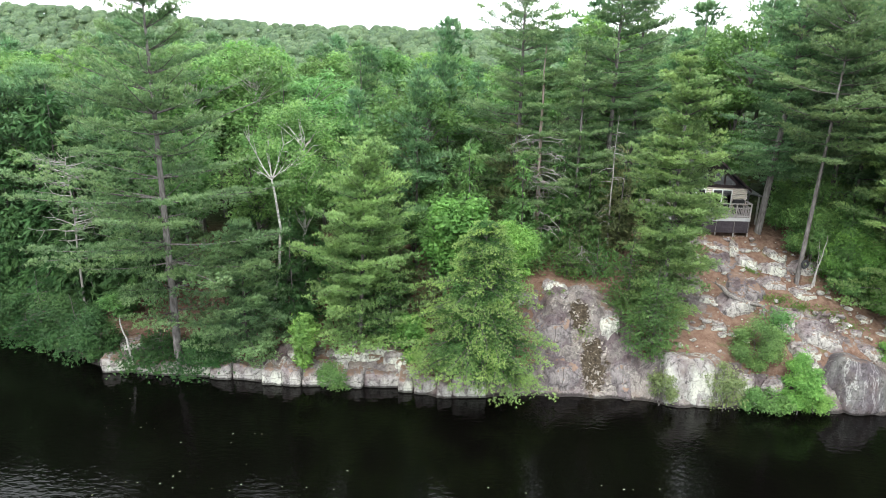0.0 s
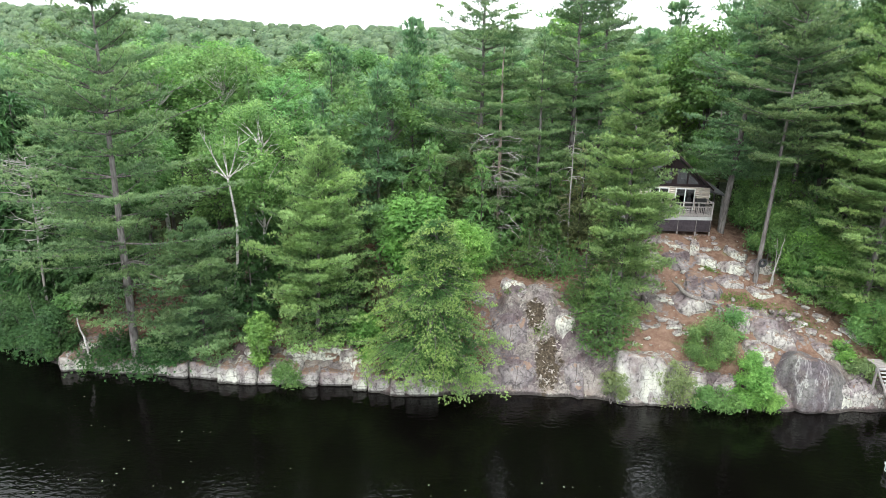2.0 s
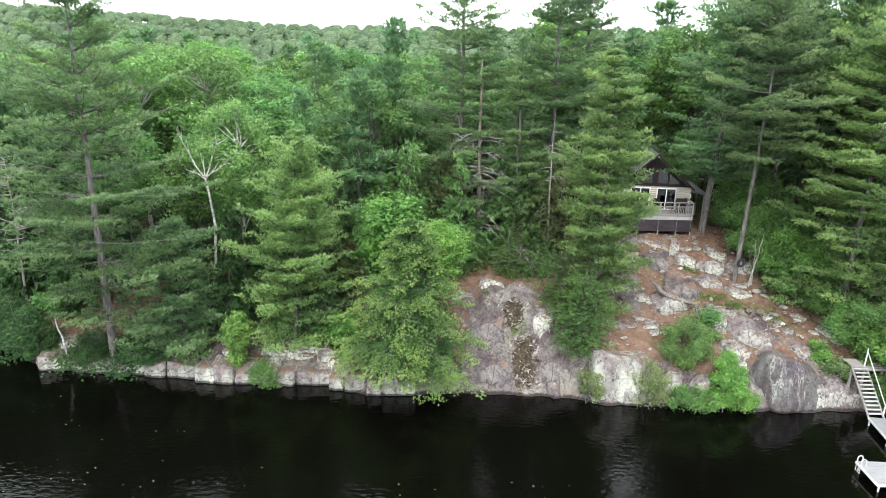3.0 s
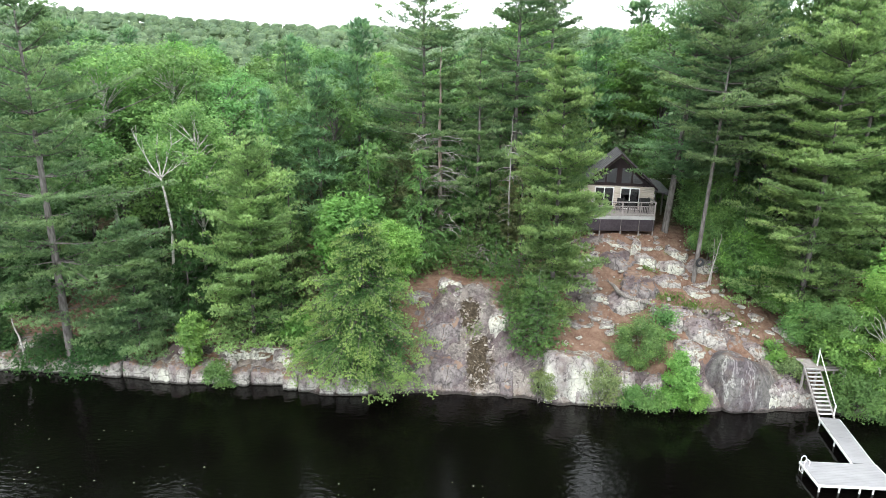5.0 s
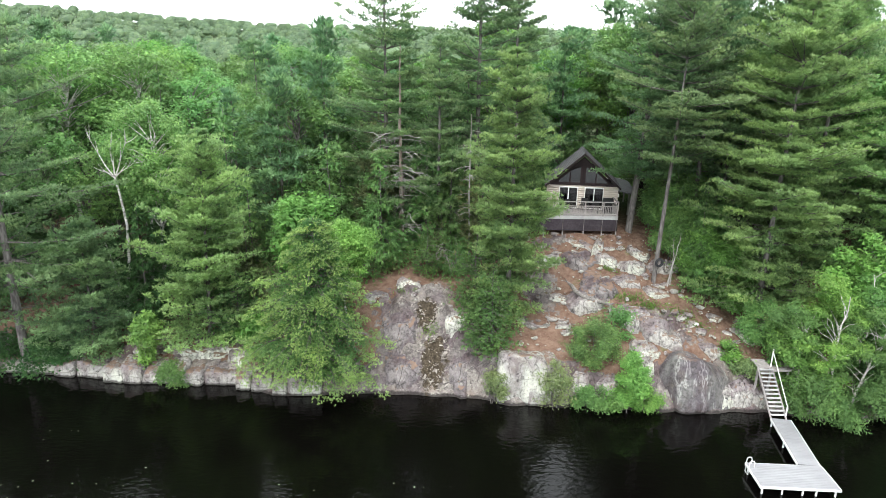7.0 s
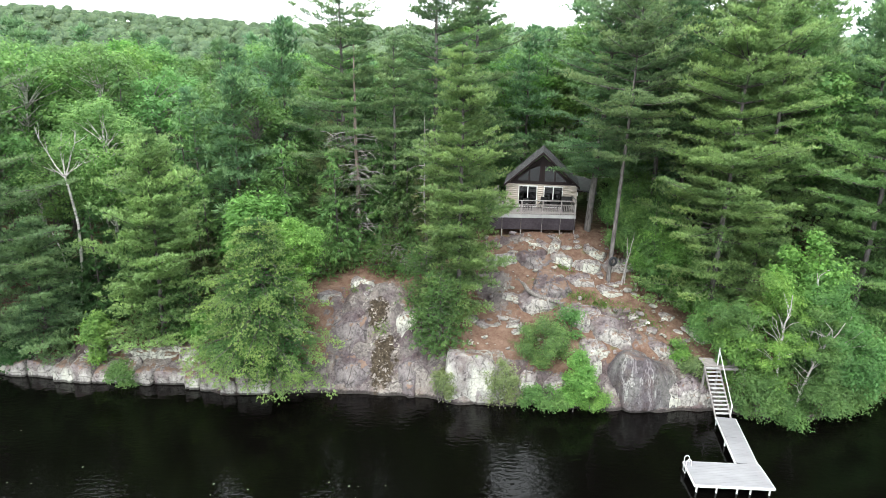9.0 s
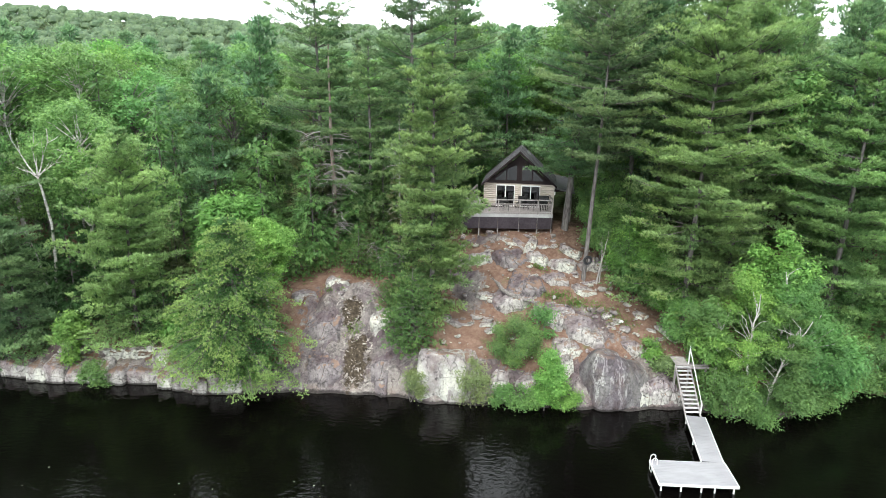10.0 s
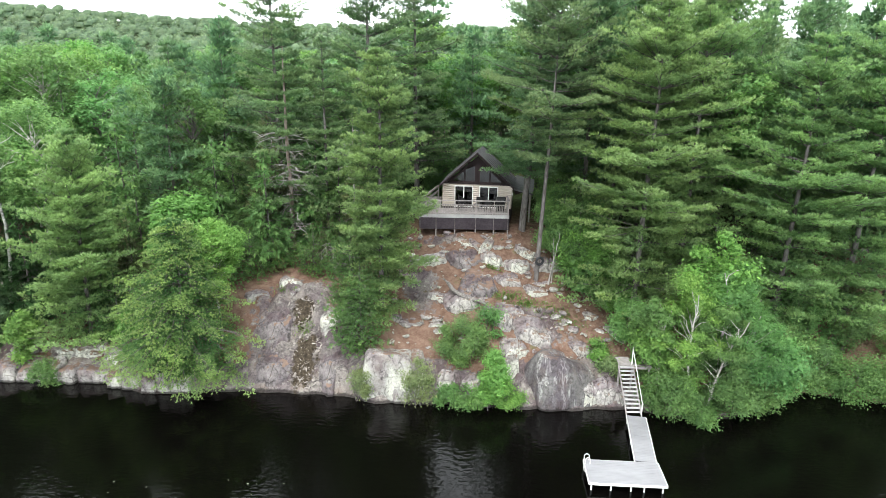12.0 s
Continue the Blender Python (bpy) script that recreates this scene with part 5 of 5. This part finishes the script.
# half-round log courses
rows = 12
lh = (CW - CF) / rows
for a, b2 in ((CX0 - 0.06, DOORS[0][0] - 0.02), (DOORS[0][1] + 0.02, DOORS[1][0] - 0.02), (DOORS[1][1] + 0.02, CX1 + 0.06)):
    g = Geo()
    ang = np.linspace(-np.pi / 2, np.pi / 2, 7)
    prof2 = np.stack([-0.075 * np.cos(ang), 0.5 * lh * 0.97 * np.sin(ang)], 1)
    V = np.array([(x, CY0 + 0.035 + p, q) for x in (a, b2) for p, q in prof2])
    F = [(k, k + 1, k + 8, k + 7) for k in range(6)]
    me = mesh_from("log", V, [np.array(F)], M_LOG, True)
    for r in range(rows):
        ob = new("log", me)
        ob.location = (0, 0, CF + lh * (r + 0.5))
        ob.parent = cabin
glass, n, l, b = material("window_glass", 0.02, 0.5)
tp = n.new("ShaderNodeBsdfTransparent")
tp.inputs[0].default_value = (0.3, 0.32, 0.33, 1)
gl = n.new("ShaderNodeBsdfGlossy")
gl.inputs["Roughness"].default_value = 0.03
ms = n.new("ShaderNodeMixShader")
ms.inputs[0].default_value = 0.08
l.new(tp.outputs[0], ms.inputs[1])
l.new(gl.outputs[0], ms.inputs[2])
l.new(ms.outputs[0], n["Material Output"].inputs[0])
for a, b2 in DOORS:
    dr = new("sliding_door")
    dr.parent = cabin
    dr["label"] = "white-framed sliding glass door"
    m2 = (a + b2) / 2
    for nm, dims in (("jamb", (a, a + 0.07, CY0 - 0.07, CY0 + 0.1, CF, 10.24)), ("jamb", (b2 - 0.07, b2, CY0 - 0.07, CY0 + 0.1, CF, 10.24)),
                     ("head", (a + 0.07, b2 - 0.07, CY0 - 0.07, CY0 + 0.1, 10.16, 10.24)), ("stile", (m2 - 0.04, m2 + 0.04, CY0 - 0.06, CY0 + 0.06, CF, 10.16)),
                     ("rail", (a + 0.07, b2 - 0.07, CY0 - 0.05, CY0 + 0.05, CF, CF + 0.09))):
        boxpart(nm, dims, M_WHITE, dr)
    for c, d in ((a + 0.07, m2 - 0.04), (m2 + 0.04, b2 - 0.07)):
        boxpart("pane", (c, d, CY0 - 0.005, CY0 + 0.005, CF + 0.09, 10.16), glass, dr, label="dark glass pane")
# gable
slope = (RZ - 10.2) / HW


def gable_z(x):
    return RZ - slope * abs(x - RX) - 0.22


PANES = [(17.72, 18.5), (18.6, 19.32), (19.72, 20.44), (20.54, 21.32)]
PB, PT = 10.56, 11.75
xs = [CX0, 17.72, 18.5, 18.6, 19.32, 19.72, 20.44, 20.54, 21.32, CX1]
g = Geo()
for a, b2 in zip(xs[:-1], xs[1:]):
    is_pane = (a, b2) in PANES
    pieces = np.linspace(a, b2, 5)
    for p, q in zip(pieces[:-1], pieces[1:]):
        tops = (max(gable_z(p), CW), max(gable_z(q), CW))
        spans = [(CW, PB, CW, PB), (min(PT, tops[0] - 0.25), tops[0], min(PT, tops[1] - 0.25), tops[1])] if is_pane else [(CW, tops[0], CW, tops[1])]
        for z0, z1, z2, z3 in spans:
            V = [(p, CY0, z0), (q, CY0, z2), (q, CY0, z3), (p, CY0, z1), (p, CY0 + 0.12, z0), (q, CY0 + 0.12, z2), (q, CY0 + 0.12, z3), (p, CY0 + 0.12, z1)]
            g.add(V, [(0, 1, 2, 3), (5, 4, 7, 6), (4, 5, 1, 0), (3, 2, 6, 7), (0, 3, 7, 4), (1, 5, 6, 2)])
part("gable", g, M_DARKWOOD, cabin, "dark brown boarded gable")
for a, b2 in PANES:
    g = Geo()
    ta, tb = min(PT, gable_z(a) - 0.25), min(PT, gable_z(b2) - 0.25)
    V = [(a, CY0 + 0.05, PB), (b2, CY0 + 0.05, PB), (b2, CY0 + 0.05, tb), (a, CY0 + 0.05, ta), (a, CY0 + 0.06, PB), (b2, CY0 + 0.06, PB), (b2, CY0 + 0.06, tb), (a, CY0 + 0.06, ta)]
    g.add(V, [(0, 1, 2, 3), (5, 4, 7, 6), (4, 5, 1, 0), (3, 2, 6, 7), (0, 3, 7, 4), (1, 5, 6, 2)])
    part("gable_window", g, glass, cabin, "tall dark gable window pane")
boxpart("belt_board", (CX0 - 0.05, CX1 + 0.05, CY0 - 0.06, CY0 - 0.002, CW, CW + 0.12), M_DARKWOOD, cabin)
boxpart("attic_back", (RX - 1.1, RX + 1.1, CY1 - 0.5, CY1 - 0.4, CW, 11.6), M_ROOM, cabin)
for sgn in (-1, 1):
    g = Geo()
    ex = RX + sgn * HW
    ez = 10.2
    V = [(RX, 46.6, RZ), (ex, 46.6, ez), (ex, 50.7, ez), (RX, 50.7, RZ)]
    V = V + [(x, y, z + 0.1) for x, y, z in V]
    g.add(V, [(0, 1, 2, 3), (7, 6, 5, 4), (0, 4, 5, 1), (1, 5, 6, 2), (2, 6, 7, 3), (3, 7, 4, 0)])
    rf2 = part("roof", g, M_ROOF, cabin, "steep dark grey metal roof slope with seams")
    for y in np.arange(46.7, 50.7, 0.62):
        g = Geo()
        V = [(RX, y, RZ + 0.1), (ex, y, ez + 0.1), (ex, y + 0.035, ez + 0.1), (RX, y + 0.035, RZ + 0.1)]
        V = V + [(x, y2, z + 0.035) for x, y2, z in V]
        g.add(V, [(0, 1, 2, 3), (7, 6, 5, 4), (0, 4, 5, 1), (1, 5, 6, 2), (2, 6, 7, 3), (3, 7, 4, 0)])
        part("roof_seam", g, M_ROOF, rf2)
    g = Geo()
    V = [(RX, 46.55, RZ - 0.06), (ex, 46.55, ez - 0.06), (ex, 46.55, ez + 0.11), (RX, 46.55, RZ + 0.11)]
    V = V + [(x, 46.595, z) for x, y, z in V]
    g.add(V, [(0, 1, 2, 3), (7, 6, 5, 4), (0, 4, 5, 1), (1, 5, 6, 2), (2, 6, 7, 3), (3, 7, 4, 0)])
    part("barge_board", g, M_DARKWOOD, cabin)
# lean-to porch on the side
g = Geo()
V = [(22.2, 48.0, 9.85), (23.8, 48.0, 9.5), (23.8, 54.0, 9.5), (22.2, 54.0, 9.85)]
V = V + [(x, y, z + 0.1) for x, y, z in V]
g.add(V, [(0, 1, 2, 3), (7, 6, 5, 4), (0, 4, 5, 1), (1, 5, 6, 2), (2, 6, 7, 3), (3, 7, 4, 0)])
part("porch_roof", g, M_ROOF, cabin, "low dark lean-to porch roof")
for y in (48.2, 50.6, 53.8):
    boxpart("porch_post", (23.5, 23.62, y, y + 0.12, 7.2, 9.55), M_GREYWOOD, cabin)
boxpart("wall_lantern", (22.17, 22.3, 47.1, 47.22, 9.55, 9.8), M_WHITE, cabin, label="small white wall lantern")

# deck
deck = tagged(new("deck"), "raised grey wooden deck with slatted railing and dark skirting", "deck")
DX0, DX1, DY0, DY1 = 15.2, 21.85, 44.9, 46.92
for k in range(14):
    y = DY0 + 0.145 * k
    boxpart("deck_board", (DX0, DX1, y, y + 0.135, CF - 0.09, CF - 0.05), M_GREYWOOD, deck)
for k in range(28):
    y = DY1 + 0.02 + 0.145 * k
    boxpart("deck_board", (DX0, 16.75, y, y + 0.135, CF - 0.09, CF - 0.05), M_GREYWOOD, deck)
boxpart("rim_board", (DX0 - 0.03, DX1 + 0.03, DY0 - 0.05, DY0 - 0.002, CF - 0.3, CF - 0.04), M_TREAD, deck)
boxpart("rim_board", (DX1 + 0.002, DX1 + 0.05, DY0, DY1, CF - 0.3, CF - 0.04), M_GREYWOOD, deck)
boxpart("rim_board", (DX0 - 0.05, DX0 - 0.002, DY0, 50.6, CF - 0.3, CF - 0.04), M_GREYWOOD, deck)
POSTS = [15.25, 16.45, 17.85, 19.4, 20.75, 21.8]
for x in POSTS:
    gz = float(land(x, DY0))
    boxpart("deck_post", (x - 0.045, x + 0.045, DY0 - 0.085, DY0 - 0.05, gz - 0.3, 7.36), M_GREYWOOD, deck)
    boxpart("skirt_batten", (x - 0.02, x + 0.02, DY0 - 0.06, DY0 - 0.047, 7.36, CF - 0.3), M_BARK, deck)
    boxpart("rail_post", (x - 0.045, x + 0.045, DY0 - 0.1, DY0 - 0.06, CF - 0.05, CF + 0.98), M_GREYWOOD, deck)
for a, b2 in zip(POSTS[:-1], POSTS[1:]):
    boxpart("skirt_panel", (a + 0.03, b2 - 0.03, DY0 - 0.045, DY0 - 0.01, 7.36, CF - 0.31), M_LATTICE, deck, label="dark skirting panel under the deck")
boxpart("skirt_panel", (DX1, DX1 + 0.04, DY0, DY1, 7.36, CF - 0.31), M_LATTICE, deck, label="dark skirting panel under the deck")
boxpart("skirt_panel", (DX0 - 0.04, DX0, DY0, 51, 7.36, CF - 0.31), M_LATTICE, deck, label="dark skirting panel under the deck")


def picket_run(ax, ay, bx, by):
    """A run of railing from a to b along the deck's edge."""
    L = math.hypot(bx - ax, by - ay)
    yaw = math.degrees(math.atan2(by - ay, bx - ax))
    m = pose(ax, ay, CF, 0, 0, yaw)
    for z0, z1, w in ((0.98, 1.03, 0.07), (0.66, 0.73, 0.025), (0.06, 0.14, 0.025)):
        boxpart("hand_rail" if z0 > 0.9 else "cross_rail", (0, L, -w, w, z0, z1), M_GREYWOOD, deck, m)
    g = Geo()
    g.box(-0.024, 0.024, -0.045, -0.026, -0.02, 0.73)
    me = g.mesh("picket", M_GREYWOOD)
    for k in range(int(L / 0.125)):
        ob = new("picket", me)
        ob.matrix_basis = m @ pose(0.06 + 0.125 * k, 0, 0)
        ob.parent = deck


picket_run(DX0, DY0 - 0.02, DX1, DY0 - 0.02)
picket_run(DX1 - 0.03, DY0 + 0.03, DX1 - 0.03, DY1)
for z0 in (0.55, 0.95):
    boxpart("side_rail", (0, 5.3, -0.05, 0.05, z0, z0 + 0.13), M_GREYWOOD, deck, pose(DX0 + 0.05, DY0 + 0.05, CF, 0, 0, 77))
for q in (0.1, 2.6, 5.2):
    boxpart("rail_post", (q - 0.045, q + 0.045, -0.095, -0.052, -0.05, 1.08), M_GREYWOOD, deck, pose(DX0 + 0.05, DY0 + 0.05, CF, 0, 0, 77))

# covered grill and chairs on the deck
grill = tagged(new("grill"), "black covered barbecue grill on the deck", "grill")
grill.location = (21.3, 45.9, CF - 0.05)
boxpart("cart", (-0.3, 0.3, -0.22, 0.22, 0.1, 0.72), M_BLACK, grill)
g = Geo()
aa = np.linspace(0, np.pi, 9)
V = np.array([(x, 0.28 * np.cos(a), 0.8 + 0.38 * np.sin(a)) for x in (-0.36, 0.36) for a in aa])
g.add(V, [(k, k + 1, k + 10, k + 9) for k in range(8)])
g.add(V[:9], [(0, k, k + 1) for k in range(1, 8)])
g.add(V[9:], [(0, k + 1, k) for k in range(1, 8)])
part("lid", g, M_BLACK, grill, "domed black lid")
for x in (-0.26, 0.26):
    for y in (-0.2, 0.2):
        boxpart("leg", (x - 0.03, x + 0.03, y - 0.03, y + 0.03, 0.0, 0.1), M_BLACK, grill)


def chair(x, y, yaw):
    c = tagged(new("deck_chair"), "dark metal chair on the deck", "chair", "chairs on the deck")
    c.matrix_basis = pose(x, y, CF - 0.05, 0, 0, yaw)
    boxpart("seat", (-0.25, 0.25, -0.25, 0.25, 0.4, 0.44), M_BLACK, c)
    boxpart("backrest", (-0.25, 0.25, 0.22, 0.25, 0.5, 0.95), M_BLACK, c)
    for sx in (-0.23, 0.23):
        for sy in (-0.23, 0.23):
            boxpart("leg", (sx - 0.015, sx + 0.015, sy - 0.015, sy + 0.015, 0, 0.4 if sy < 0 else 0.95), M_BLACK, c)
        boxpart("arm", (sx - 0.025, sx + 0.025, -0.25, 0.22, 0.62, 0.65), M_BLACK, c)


chair(18.4, 46.0, 20)
chair(19.6, 46.55, -30)
chair(20.4, 46.0, 160)

# shed behind the cabin
M_MOSS = mottled("mossy_shed_roof", (0.09, 0.12, 0.05), (0.16, 0.17, 0.08), 5)
shed = tagged(new("shed"), "low shed with a mossy green roof behind the cabin", "shed")
boxpart("wall", (23.4, 27.0, 56.2, 59.0, 7.2, 9.3), M_DARKWOOD, shed)
g = Geo()
V = [(23.0, 55.8, 9.1), (27.4, 55.8, 9.1), (27.4, 59.4, 9.9), (23.0, 59.4, 9.9)]
V = V + [(x, y, z + 0.1) for x, y, z in V]
g.add(V, [(3, 2, 1, 0), (4, 5, 6, 7), (0, 1, 5, 4), (1, 2, 6, 5), (2, 3, 7, 6), (3, 0, 4, 7)])
part("roof", g, M_MOSS, shed, "mossy green shed roof")

# ---- dock and stairs ----
dock = tagged(new("dock"), "white L-shaped plank dock standing in the lake", "dock")
dm = pose(24.41, 25.02, 0, 0, 0, -2.2)
HEAD_L, HEAD_W, DZ = 3.66, 1.78, 0.46


def plank(dims, m, mat, parent, name="plank"):
    return boxpart(name, dims, mat, parent, m)


for k in range(14):
    y = 0.02 + k * HEAD_W / 14
    plank((0.0, HEAD_L, y, y + HEAD_W / 14 - 0.008, DZ - 0.04, DZ), dm, M_DOCK, dock)
for nm, dims in (("fascia", (-0.03, HEAD_L + 0.03, -0.03, 0.015, DZ - 0.12, DZ - 0.005)), ("fascia", (-0.03, HEAD_L - 1.06, HEAD_W - 0.01, HEAD_W + 0.03, DZ - 0.12, DZ - 0.005)),
                 ("fascia", (-0.04, -0.004, 0.018, HEAD_W - 0.012, DZ - 0.12, DZ - 0.005)), ("fascia", (HEAD_L + 0.004, HEAD_L + 0.04, 0.018, HEAD_W - 0.012, DZ - 0.12, DZ - 0.005))):
    boxpart(nm, dims, M_WHITE, dock, dm)


def leg_post(x, y, m, parent, top):
    g = Geo()
    p = m @ Vector((x, y, 0))
    g.tube([(p.x, p.y, -3.2), (p.x, p.y, top)], [0.045, 0.045], 8)
    part("post", g, M_WHITE, parent, smooth=True)


for x in (0.12, 1.05, 2.0, 2.62, 3.5):
    leg_post(x, 0.08, dm, dock, DZ - 0.03)
for x in (0.12, 2.0):
    leg_post(x, HEAD_W - 0.1, dm, dock, DZ - 0.03)
wm = pose(27.06, 26.77, 0, 0, 0, -9.2)
WL, WW = 4.2, 1.02
for k in range(30):
    y = 0.03 + k * (WL - 0.03) / 30
    plank((0.0, WW, y, y + WL / 30 - 0.008, DZ - 0.03, DZ + 0.012 + 0.012 * (k > 15)), wm, M_DOCK, dock)
for a, b2 in ((0.02, WL / 2 - 0.01), (WL / 2 + 0.01, WL)):
    boxpart("fascia", (-0.04, -0.004, a, b2, DZ - 0.12, DZ + 0.008), M_WHITE, dock, wm)
    boxpart("fascia", (WW + 0.004, WW + 0.04, a, b2, DZ - 0.12, DZ + 0.008), M_WHITE, dock, wm)
for y in (WL / 2, WL - 0.1):
    for x in (0.03, WW - 0.03):
        leg_post(x, y, wm, dock, DZ - 0.04)

ladder = tagged(new("swim_ladder"), "white hooped swim ladder on the dock corner", "ladder")
lm = dm @ pose(0.16, HEAD_W - 0.35, 0)
for y in (0.0, 0.32):
    aa = np.linspace(0, np.pi, 12)
    pts = [(-0.14, y, -0.9), (-0.14, y, 0.68)] + [(-0.02 - 0.12 * np.cos(a), y, 0.68 + 0.13 * np.sin(a)) for a in aa[1:]] + [(0.1, y, DZ)]
    g = Geo()
    g.tube([tuple(lm @ Vector(p)) for p in pts], [0.024] * len(pts), 8)
    part("side_rail", g, M_WHITE, ladder, smooth=True)
for z in (-0.6, -0.3, 0.0, 0.3):
    g = Geo()
    g.tube([tuple(lm @ Vector((-0.14, y, z))) for y in (0, 0.32)], [0.02, 0.02], 6)
    part("rung", g, M_WHITE, ladder, smooth=True)

# stairs up the rock
stairs = tagged(new("stairs"), "white open-tread wooden stairs from the dock to a landing", "stairs")
S0, S1 = Vector((28.15, 31.05, 0.62)), Vector((27.98, 32.75, 2.55))
NST = 12
for k in range(NST):
    c = S0.lerp(S1, k / (NST - 1))
    boxpart("tread", (c.x - 0.38, c.x + 0.38, c.y - 0.07, c.y + 0.06, c.z - 0.03, c.z + 0.015), M_TREAD, stairs)
for sx in (-0.42, 0.42):
    g = Geo()
    a, b2 = S0 + Vector((sx, -0.2, -0.25)), S1 + Vector((sx, 0.15, 0.0))
    V = []
    for x in (-0.025, 0.025):
        for q, dz in ((a, -0.1), (a, 0.06), (b2, 0.06), (b2, -0.1)):
            V.append((q.x + x, q.y, q.z + dz))
    g.add(V, [(0, 1, 2, 3), (7, 6, 5, 4), (0, 4, 5, 1), (1, 5, 6, 2), (2, 6, 7, 3), (3, 7, 4, 0)])
    part("stringer", g, M_GREYWOOD, stairs)
for k in range(8):
    y = 32.86 + 0.135 * k
    boxpart("landing_board", (27.6, 28.4, y, y + 0.125, 2.55, 2.59), M_GREYWOOD, stairs)
for k in range(7):
    y = 32.9 + 0.135 * k
    boxpart("landing_board", (28.45, 29.5, y, y + 0.125, 2.53, 2.57), M_GREYWOOD, stairs)
boxpart("landing_beam", (27.6, 29.5, 32.8, 32.85, 2.38, 2.53), M_GREYWOOD, stairs)
for x, y in ((27.65, 33.0), (28.4, 33.0), (29.4, 33.0), (29.4, 33.8)):
    gz = float(land(x, y))
    boxpart("landing_post", (x - 0.05, x + 0.05, y - 0.05, y + 0.05, gz - 0.4, 2.53), M_GREYWOOD, stairs)
g = Geo()
g.tube([(28.58, 30.95, 1.05), (28.36, 33.05, 3.55)], [0.024, 0.024], 8)
part("hand_rail", g, M_WHITE, stairs, "white painted handrail", True)
for x, y, z0, z1 in ((28.56, 31.0, 0.45, 1.2), (28.36, 33.03, 2.3, 3.7)):
    boxpart("rail_post", (x - 0.028, x + 0.028, y - 0.028, y + 0.028, z0, z1), M_WHITE, stairs)

# driftwood log, tyre, white box, pole
M_DRIFT = mottled("weathered_driftwood", (0.09, 0.08, 0.075), (0.3, 0.28, 0.26), 16, (1, 1, 1), 0.9, 0.8, 0.03)
log = new("driftwood_log")
g = Geo()
line = [np.array(p) for p in ((17.3, 38.75, 5.5), (17.53, 38.4, 5.38), (17.8, 38.15, 5.05), (18.2, 37.95, 4.86), (19.0, 37.6, 4.66), (19.5, 37.45, 4.6), (19.85, 37.35, 4.5))]
g.tube(line, [0.05, 0.13, 0.15, 0.15, 0.14, 0.12, 0.09], 10)
for d in ((0.15, -0.25, -0.75), (0.35, -0.1, -0.35), (0.3, 0.1, 0.12), (-0.05, -0.4, -0.4)):
    e = line[-1]
    g.tube([e, e + np.array(d) * 0.6, e + np.array(d) * 1.3 + [-0.08, -0.1, -0.05]], [0.08, 0.06, 0.015], 6)
for d in ((-0.35, 0.1, 0.12), (-0.2, -0.1, 0.3)):
    g.tube([line[0], line[0] + np.array(d)], [0.05, 0.012], 5)
part("stem", g, M_DRIFT, log, smooth=True)
tagged(log, "curved weathered driftwood log with broken roots", "log")

tyre = new("tyre")
g = Geo()
A, B = np.meshgrid(np.linspace(0, 2 * np.pi, 24, endpoint=False), np.linspace(0, 2 * np.pi, 10, endpoint=False), indexing="ij")
V = np.stack([(0.24 + 0.085 * np.cos(B)) * np.cos(A), 0.075 * np.sin(B), (0.24 + 0.085 * np.cos(B)) * np.sin(A)], -1).reshape(-1, 3)
i, j = np.meshgrid(np.arange(24), np.arange(10), indexing="ij")
g.add(V, np.stack([i * 10 + j, ((i + 1) % 24) * 10 + j, ((i + 1) % 24) * 10 + (j + 1) % 10, i * 10 + (j + 1) % 10], -1).reshape(-1, 4))
part("tread", g, M_RUBBER, tyre, smooth=True)
tyre.matrix_basis = pose(23.62, 40.02, 6.55, 0, 0, 15)
tagged(tyre, "black rubber tyre hung on the leaning pine", "tyre")

box = new("white_box")
g = Geo()
g.box(-0.16, 0.16, -0.1, 0.1, 0, 0.1)
g.box(-0.17, 0.17, -0.11, 0.11, 0.1, 0.12)
part("body", g, M_WHITE, box)
box.matrix_basis = pose(*foot(25.3, 36.9, 0.02), 0, 0, 12)
tagged(box, "small white lidded box on the needle-covered slope", "box")
pole = new("white_pole")
g = Geo()
g.tube([(23.1, 55.7, 9.35), (25.2, 55.75, 9.32), (26.8, 55.9, 9.35)], [0.05, 0.06, 0.05], 8)
part("tube", g, M_WHITE, pole, smooth=True)
tagged(pole, "long white pole lying on the shed roof", "pole")

# lily pads
M_PAD = mottled("lily_pad", (0.12, 0.15, 0.08), (0.24, 0.26, 0.17), 8, rough=0.4)
rng = R_(150)
g = Geo()
for cx, cy, n, sp in ((-12, 27.5, 12, 2.4), (-15, 24.5, 9, 1.6), (-9, 24, 8, 2.0), (-17, 29.5, 8, 1.2), (-5, 24.2, 6, 1.8), (2.5, 24.2, 5, 1.0), (9.5, 24.8, 8, 1.2), (-12.4, 21.4, 16, 0.7), (-19.5, 31.5, 10, 1.3)):
    for _ in range(n * 2 // 3):
        x, y, r = cx + rng.normal() * sp, cy + rng.normal() * sp * 0.6, rng.uniform(0.02, 0.048)
        if y > float(shore(x)) - 0.5:
            continue
        a0 = rng.uniform(0, 6.28)
        aa = a0 + np.linspace(0.25, 6.03, 9)
        V = [(x, y, 0.008)] + [(x + r * np.cos(a), y + r * np.sin(a), 0.012) for a in aa]
        g.add(V, [(0, k, k + 1) for k in range(1, 9)])
pads = new("lily_pads", g.mesh("lily_pads", M_PAD))
tagged(pads, "scattered small pale lily pads on the dark water", "lily pads", kind="stuff")
